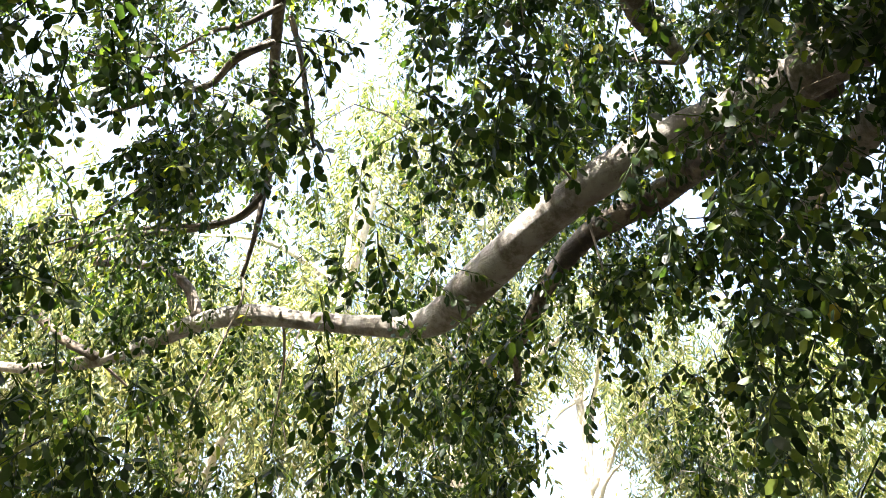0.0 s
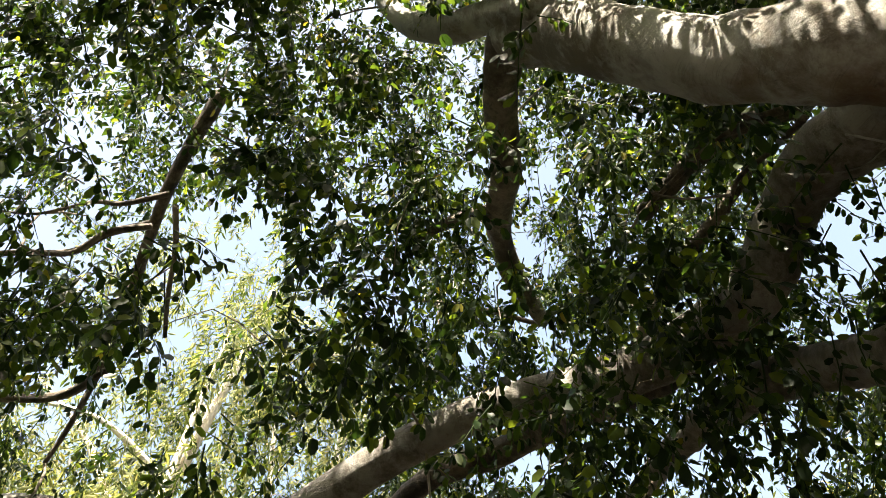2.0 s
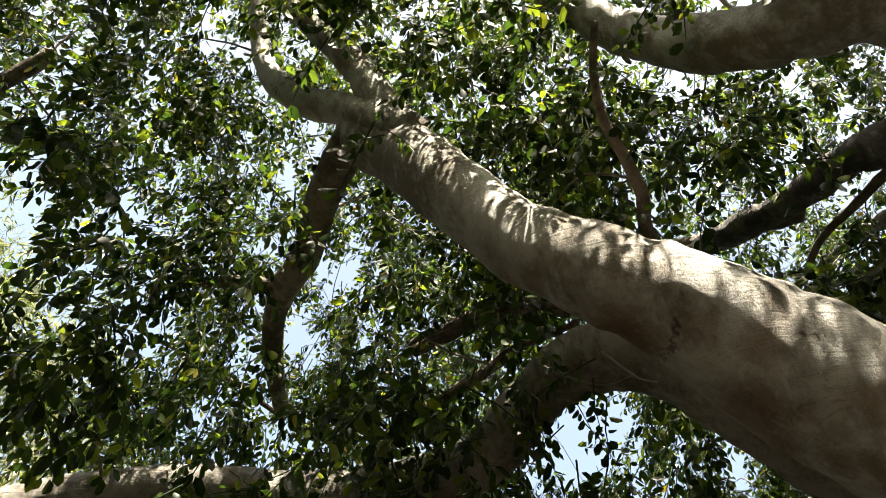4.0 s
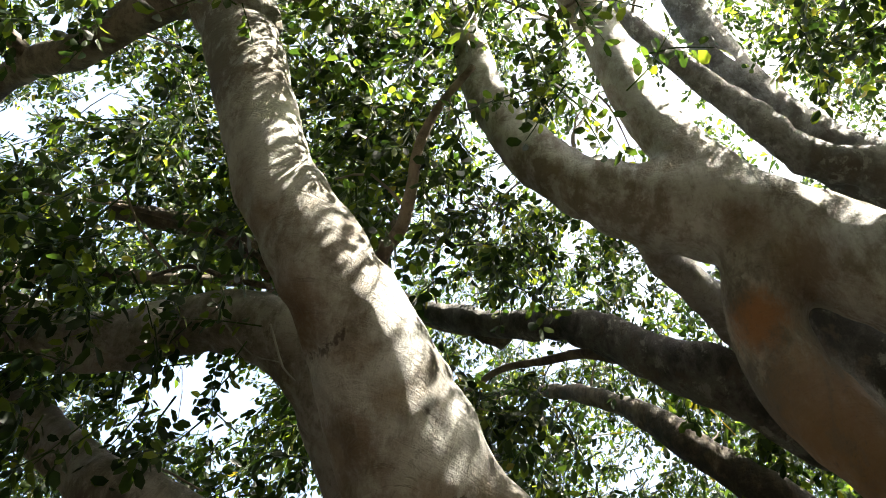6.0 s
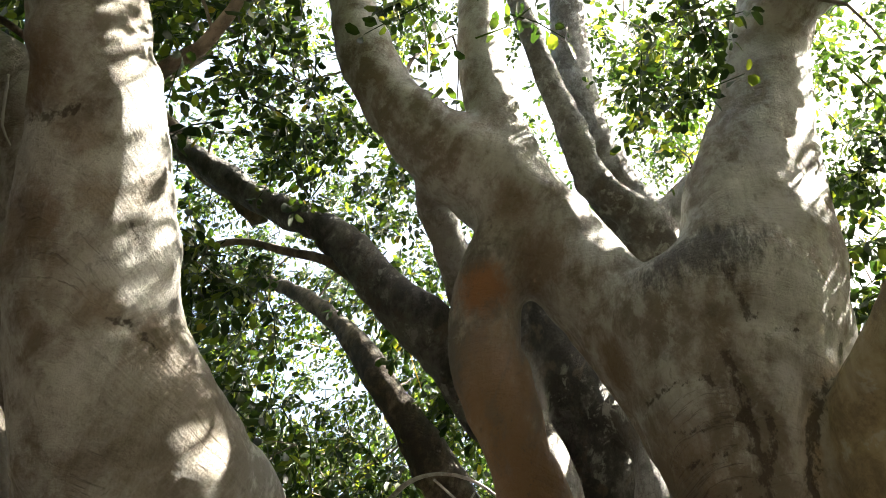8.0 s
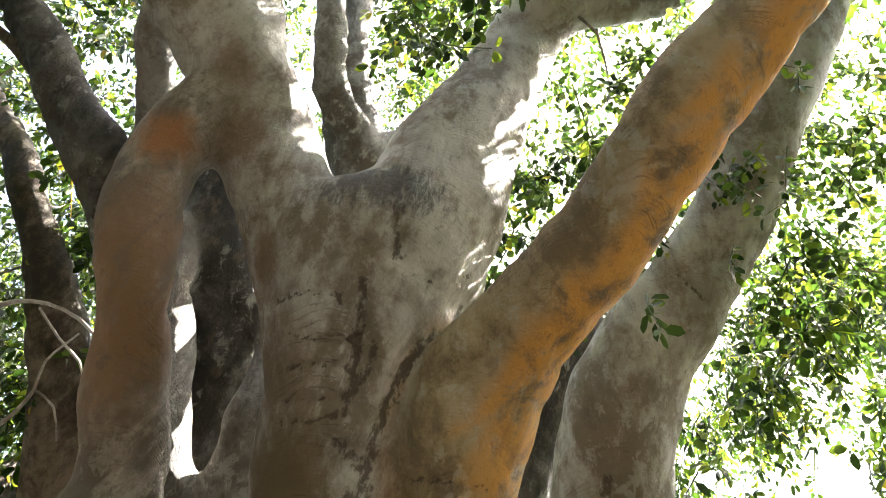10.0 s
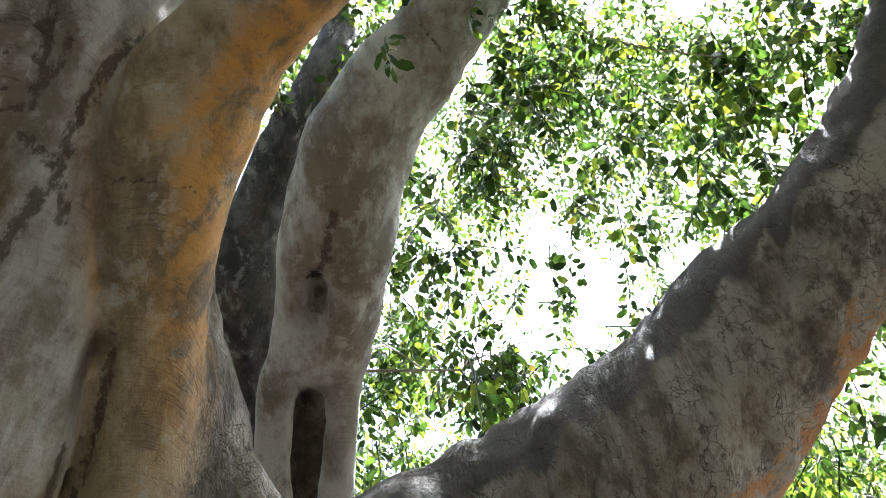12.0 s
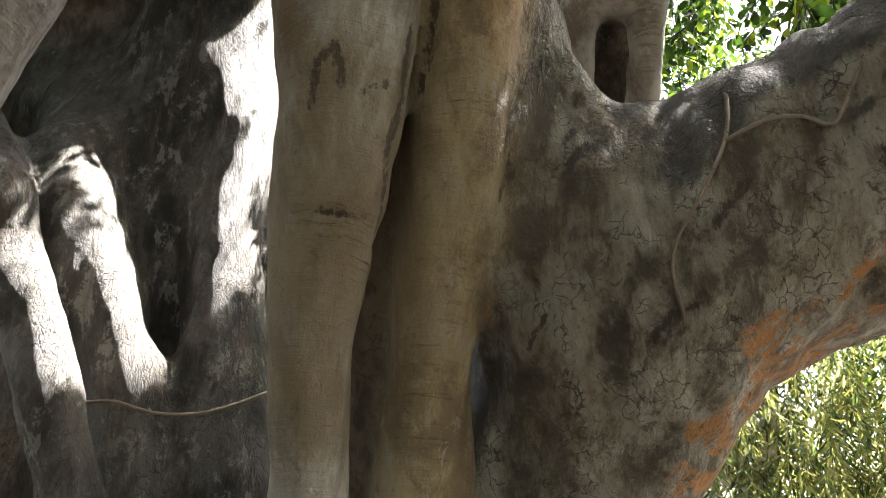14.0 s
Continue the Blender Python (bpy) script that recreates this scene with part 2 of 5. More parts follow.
    fine = maths(nodes, links, "ADD", 0.34, times(maths(nodes, links, "MAXIMUM", maths(nodes, links, "MAXIMUM", rough, patchy), brown), 0.36))
    colour = tint(times(steps(nodes, links, run_down, 0.54, 0.64), fine), (0.11, 0.085, 0.06))
    colour = tint(times(steps(nodes, links, plate, 0.59, 0.65), fine), (0.075, 0.058, 0.042))
    colour = tint(times(steps(nodes, links, grain, 0.60, 0.68), fine), (0.07, 0.055, 0.04))
    wave = noise_node(nodes, links, 4.0, 4, 0.55, (0.30, 0.30, 6.5), 0.3).outputs[0]
    line = steps(nodes, links, maths(nodes, links, "ABSOLUTE", maths(nodes, links, "SUBTRACT", wave, 0.5)), 0.013, 0.003)
    ring = times(line, steps(nodes, links, blotch, 0.50, 0.58), 0.45)
    for spot, reach in RINGS:
        ring = maths(nodes, links, "MAXIMUM", ring, times(line, steps(nodes, links, near(spot, reach, reach), 0.0, 0.4)))
    ring = times(ring, maths(nodes, links, "SUBTRACT", 1.0, maths(nodes, links, "MAXIMUM", rough, patchy)))
    colour = tint(times(ring, 0.5), (0.075, 0.055, 0.04))
    # cracked plates on the rough and patchy bark
    cells = nodes.new("ShaderNodeTexVoronoi")
    cells.feature = "DISTANCE_TO_EDGE"
    cells.inputs["Scale"].default_value = 14.0
    bent, where = nodes.new("ShaderNodeVectorMath"), nodes.new("ShaderNodeNewGeometry")
    wobble = nodes.new("ShaderNodeTexNoise")
    wobble.inputs["Scale"].default_value, wobble.inputs["Detail"].default_value = 7.0, 5.0
    bent.operation = "MULTIPLY_ADD"
    bent.inputs[1].default_value = (0.22, 0.22, 0.22)
    links.new(where.outputs["Position"], wobble.inputs["Vector"])
    links.new(wobble.outputs["Color"], bent.inputs[0])
    links.new(where.outputs["Position"], bent.inputs[2])
    links.new(bent.outputs[0], cells.inputs["Vector"])
    crack = times(steps(nodes, links, cells.outputs["Distance"], 0.05, 0.01), steps(nodes, links, patch, 0.50, 0.56), maths(nodes, links, "MAXIMUM", patchy, times(rough, 0.7)))
    colour = tint(times(crack, 0.65), (0.03, 0.023, 0.017))
    # dark cracks and runs, and shade painted along clefts, folds and hollows
    run = weight("mark_shade")
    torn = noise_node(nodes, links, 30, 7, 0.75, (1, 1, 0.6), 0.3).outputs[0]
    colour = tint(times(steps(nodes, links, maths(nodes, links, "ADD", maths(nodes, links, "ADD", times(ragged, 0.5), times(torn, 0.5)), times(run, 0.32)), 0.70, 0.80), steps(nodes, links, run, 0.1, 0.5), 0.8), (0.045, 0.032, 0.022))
    # dark crotch and limb streaks, and shade painted into the third stem's hollows
    for spot, wide, tall, strength in STREAKS_AND_SHADE:
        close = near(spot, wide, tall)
        mark_shade = steps(nodes, links, maths(nodes, links, "ADD", ragged, times(close, 0.34)), 0.54, 0.76)
        colour = tint(times(mark_shade, steps(nodes, links, close, 0.0, 0.3), strength), (0.022, 0.018, 0.015))
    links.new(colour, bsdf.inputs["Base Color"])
    bsdf.inputs["Roughness"].default_value = 0.75
    creases = noise_node(nodes, links, 5.0, 5, 0.6, (0.45, 0.45, 7.0), 0.5).outputs[0]
    coarse = maths(nodes, links, "ADD", 0.4, times(maths(nodes, links, "MAXIMUM", rough, patchy), 1.2))
    height = maths(nodes, links, "ADD", times(maths(nodes, links, "ADD", patch, times(plate, 0.6)), coarse), maths(nodes, links, "ADD", times(grain, 0.14), times(creases, maths(nodes, links, "SUBTRACT", 0.16, times(maths(nodes, links, "MAXIMUM", rough, patchy), 0.13)))))
    height = maths(nodes, links, "SUBTRACT", height, maths(nodes, links, "ADD", times(ring, 0.35), times(crack, 0.8)))
    bump = nodes.new("ShaderNodeBump")
    bump.inputs["Strength"].default_value, bump.inputs["Distance"].default_value = 1.0, 0.07
    links.new(height, bump.inputs["Height"])
    links.new(bump.outputs[0], bsdf.inputs["Normal"])
    return m


fig_bark = fig_bark_material()
bark_twig = bark("branch_bark", (0.26, 0.21, 0.16), (0.17, 0.13, 0.095), (0.08, 0.06, 0.045), 0.4)
bark_root = bark("pale_root_bark", (0.30, 0.25, 0.19), (0.20, 0.16, 0.12), (0.10, 0.08, 0.06))
bark_gum = bark("white_gum_bark", (0.72, 0.68, 0.60), (0.62, 0.56, 0.47), (0.40, 0.33, 0.26))


def leaf_material(name, tones, glow, gloss=0.28, share=0.36):
    m, nodes, links, bsdf = material(name)
    geo = nodes.new("ShaderNodeNewGeometry")
    tone = ramp(nodes, tones)
    links.new(geo.outputs["Random Per Island"], tone.inputs[0])
    vein = noise_node(nodes, links, 30, 3, 0.6)
    colour = mix_colour(nodes, links, 0.35, tone.outputs[0], vein.outputs[0], "SOFT_LIGHT")
    links.new(colour, bsdf.inputs["Base Color"])
    bsdf.inputs["Roughness"].default_value = gloss
    bsdf.inputs["Specular IOR Level"].default_value = 0.26
    lit, mixer = nodes.new("ShaderNodeBsdfTranslucent"), nodes.new("ShaderNodeMixShader")
    links.new(mix_colour(nodes, links, 1.0, colour, glow, "MULTIPLY"), lit.inputs["Color"])
    mixer.inputs[0].default_value = share
    links.new(bsdf.outputs[0], mixer.inputs[1])
    links.new(lit.outputs[0], mixer.inputs[2])
    links.new(mixer.outputs[0], nodes["Material Output"].inputs["Surface"])
    return m


fig_leaf = leaf_material("fig_leaf", [(0.0, (0.005, 0.012, 0.005)), (0.5, (0.011, 0.024, 0.007)), (0.82, (0.033, 0.055, 0.013)), (0.985, (0.088, 0.118, 0.022)), (0.997, (0.17, 0.14, 0.03))], (4.5, 4.2, 1.6), 0.42, 0.42)
bright_leaf = leaf_material("sunlit_leaf", [(0.0, (0.02, 0.038, 0.012)), (0.4, (0.07, 0.095, 0.03)), (0.85, (0.18, 0.195, 0.08)), (1.0, (0.26, 0.25, 0.13))], (2.3, 2.2, 1.2), 0.45, 0.5)
gum_leaf = leaf_material("gum_leaf", [(0.0, (0.025, 0.042, 0.018)), (0.45, (0.08, 0.10, 0.04)), (1.0, (0.24, 0.235, 0.11))], (2.2, 2.1, 1.3), 0.5, 0.5)

soil, sn, sl, sb = material("leaf_litter_soil")
litter = noise_node(sn, sl, 6, 8, 0.7)
earth = ramp(sn, [(0.3, (0.015, 0.012, 0.009)), (0.5, (0.034, 0.028, 0.021)), (0.7, (0.08, 0.066, 0.05))])
sl.new(litter.outputs[0], earth.inputs[0])
sl.new(earth.outputs[0], sb.inputs["Base Color"])
sb.inputs["Roughness"].default_value = 0.95


# ---- building tools ----
def part(name, mesh, mat, parent=None, label=""):
    ob = new(name, mesh)
    if mat:
        mesh.materials.append(mat)
    if parent:
        ob.parent = parent
    return tagged(ob, label)


def mesh_of(name, verts, faces, smooth=True):
    """A mesh from arrays of corners and of triangles or quads."""
    verts, faces = np.asarray(verts, np.float32), np.asarray(faces, np.int32)
    me = bpy.data.meshes.new(name)
    n, k = faces.shape
    me.vertices.add(len(verts))
    me.vertices.foreach_set("co", verts.ravel())
    me.loops.add(n * k)
    me.loops.foreach_set("vertex_index", faces.ravel())
    me.polygons.add(n)
    me.polygons.foreach_set("loop_start", np.arange(0, n * k, k, dtype=np.int32))
    me.update(calc_edges=True)
    if smooth:
        me.polygons.foreach_set("use_smooth", np.ones(n, bool))
    return me


def lattice(p, seed=0):
    """Value noise from -1 to 1 at the points p."""
    i = np.floor(p).astype(np.int64)
    f = p - i
    f = f * f * (3 - 2 * f)
    total = 0
    for dx in (0, 1):
        for dy in (0, 1):
            for dz in (0, 1):
                h = (i[:, 0] + dx) * 374761393 + (i[:, 1] + dy) * 668265263 + (i[:, 2] + dz) * 2147483647 + seed * 974711
                h = ((h ^ (h >> 13)) * 1274126177) & 0xFFFFFFFF
                h = (h ^ (h >> 16)) & 0xFFFF
                w = (f[:, 0] if dx else 1 - f[:, 0]) * (f[:, 1] if dy else 1 - f[:, 1]) * (f[:, 2] if dz else 1 - f[:, 2])
                total = total + w * (h / 32767.5 - 1)
    return total


def glide(rows, spacing):
    """A smooth line through rows of x, y, z, radius, at about that spacing."""
    rows = np.array(rows, float)
    ends = np.vstack([2 * rows[0] - rows[1], rows, 2 * rows[-1] - rows[-2]])
    out = []
    for a, b, c, d in zip(ends, ends[1:], ends[2:], ends[3:]):
        n = max(2, int(np.linalg.norm((c - b)[:3]) / spacing))
        for u in np.arange(n) / n:
            out.append(0.5 * (2 * b + (c - a) * u + (2 * a - 5 * b + 4 * c - d) * u * u + (3 * b - a - 3 * c + d) * u ** 3))
    out.append(rows[-1])
    out = np.array(out)
    out[:, 3] = np.maximum(out[:, 3], rows[:, 3].min() * 0.8)
    return out


def tube(line, sides=10, rough=0.08, seed=0, close=True):
    """Corners and quads of a limb round a line of x, y, z, radius."""
    p, r = line[:, :3], line[:, 3]
    way = np.gradient(p, axis=0)
    way /= np.linalg.norm(way, axis=1)[:, None] + 1e-9
    side = np.cross(way[0], (0.31, 0.17, 0.93))
    verts = []
    turn = np.arange(sides) * 2 * np.pi / sides
    for k in range(len(p)):
        side = side - way[k] * (side @ way[k])
        side /= np.linalg.norm(side) + 1e-9
        up = np.cross(way[k], side)
        verts.append(p[k] + r[k] * (np.cos(turn)[:, None] * side + np.sin(turn)[:, None] * up))
    verts = np.array(verts)
    if rough:
        flat = verts.reshape(-1, 3)
        bump = lattice(flat / (np.repeat(r, sides)[:, None] * 1.7 + 0.02), seed) + 0.5 * lattice(flat / (np.repeat(r, sides)[:, None] * 0.7 + 0.01), seed + 5)
        middle = np.repeat(p, sides, axis=0)
        verts = (middle + (flat - middle) * (1 + rough * bump)[:, None]).reshape(verts.shape)
    n = len(p)
    verts = verts.reshape(-1, 3)
    k, s = np.meshgrid(np.arange(n - 1), np.arange(sides), indexing="ij")
    k, s = k.ravel(), s.ravel()
    quads = np.stack([k * sides + s, k * sides + (s + 1) % sides, (k + 1) * sides + (s + 1) % sides, (k + 1) * sides + s], 1)
    if close:
        tip = len(verts)
        verts = np.vstack([verts, p[-1] + way[-1] * r[-1] * 0.6])
        s = np.arange(sides)
        last = (n - 1) * sides
        quads = np.vstack([quads, np.stack([last + s, last + (s + 1) % sides, np.full(sides, tip), np.full(sides, tip)], 1)[:, [0, 1, 2, 2]]])
    return verts, quads


def coated(me, **weights):
    """Gives the mesh its bark weights, numbers or one value a corner."""
    for name in ("rough", "brown", "ochre", "patchy", "mark_shade"):
        layer = me.attributes.new(name, "FLOAT", "POINT")
        layer.data.foreach_set("value", np.broadcast_to(np.asarray(weights.get(name, 0.0), np.float32), len(me.vertices)).copy())
    return me


def tube_mesh(name, line, sides=10, rough=0.08, seed=0):
    way = line[1, :3] - line[0, :3], line[-1, :3] - line[-2, :3]
    first, last = (np.array([*(line[k, :3] + s * w / np.linalg.norm(w) * line[k, 3] * 0.5), line[k, 3] * 0.05]) for k, s, w in ((0, -1, way[0]), (-1, 1, way[1])))
    verts, quads = tube(np.vstack([first, line, last]), sides, rough, seed, close=False)
    return mesh_of(name, verts, quads)



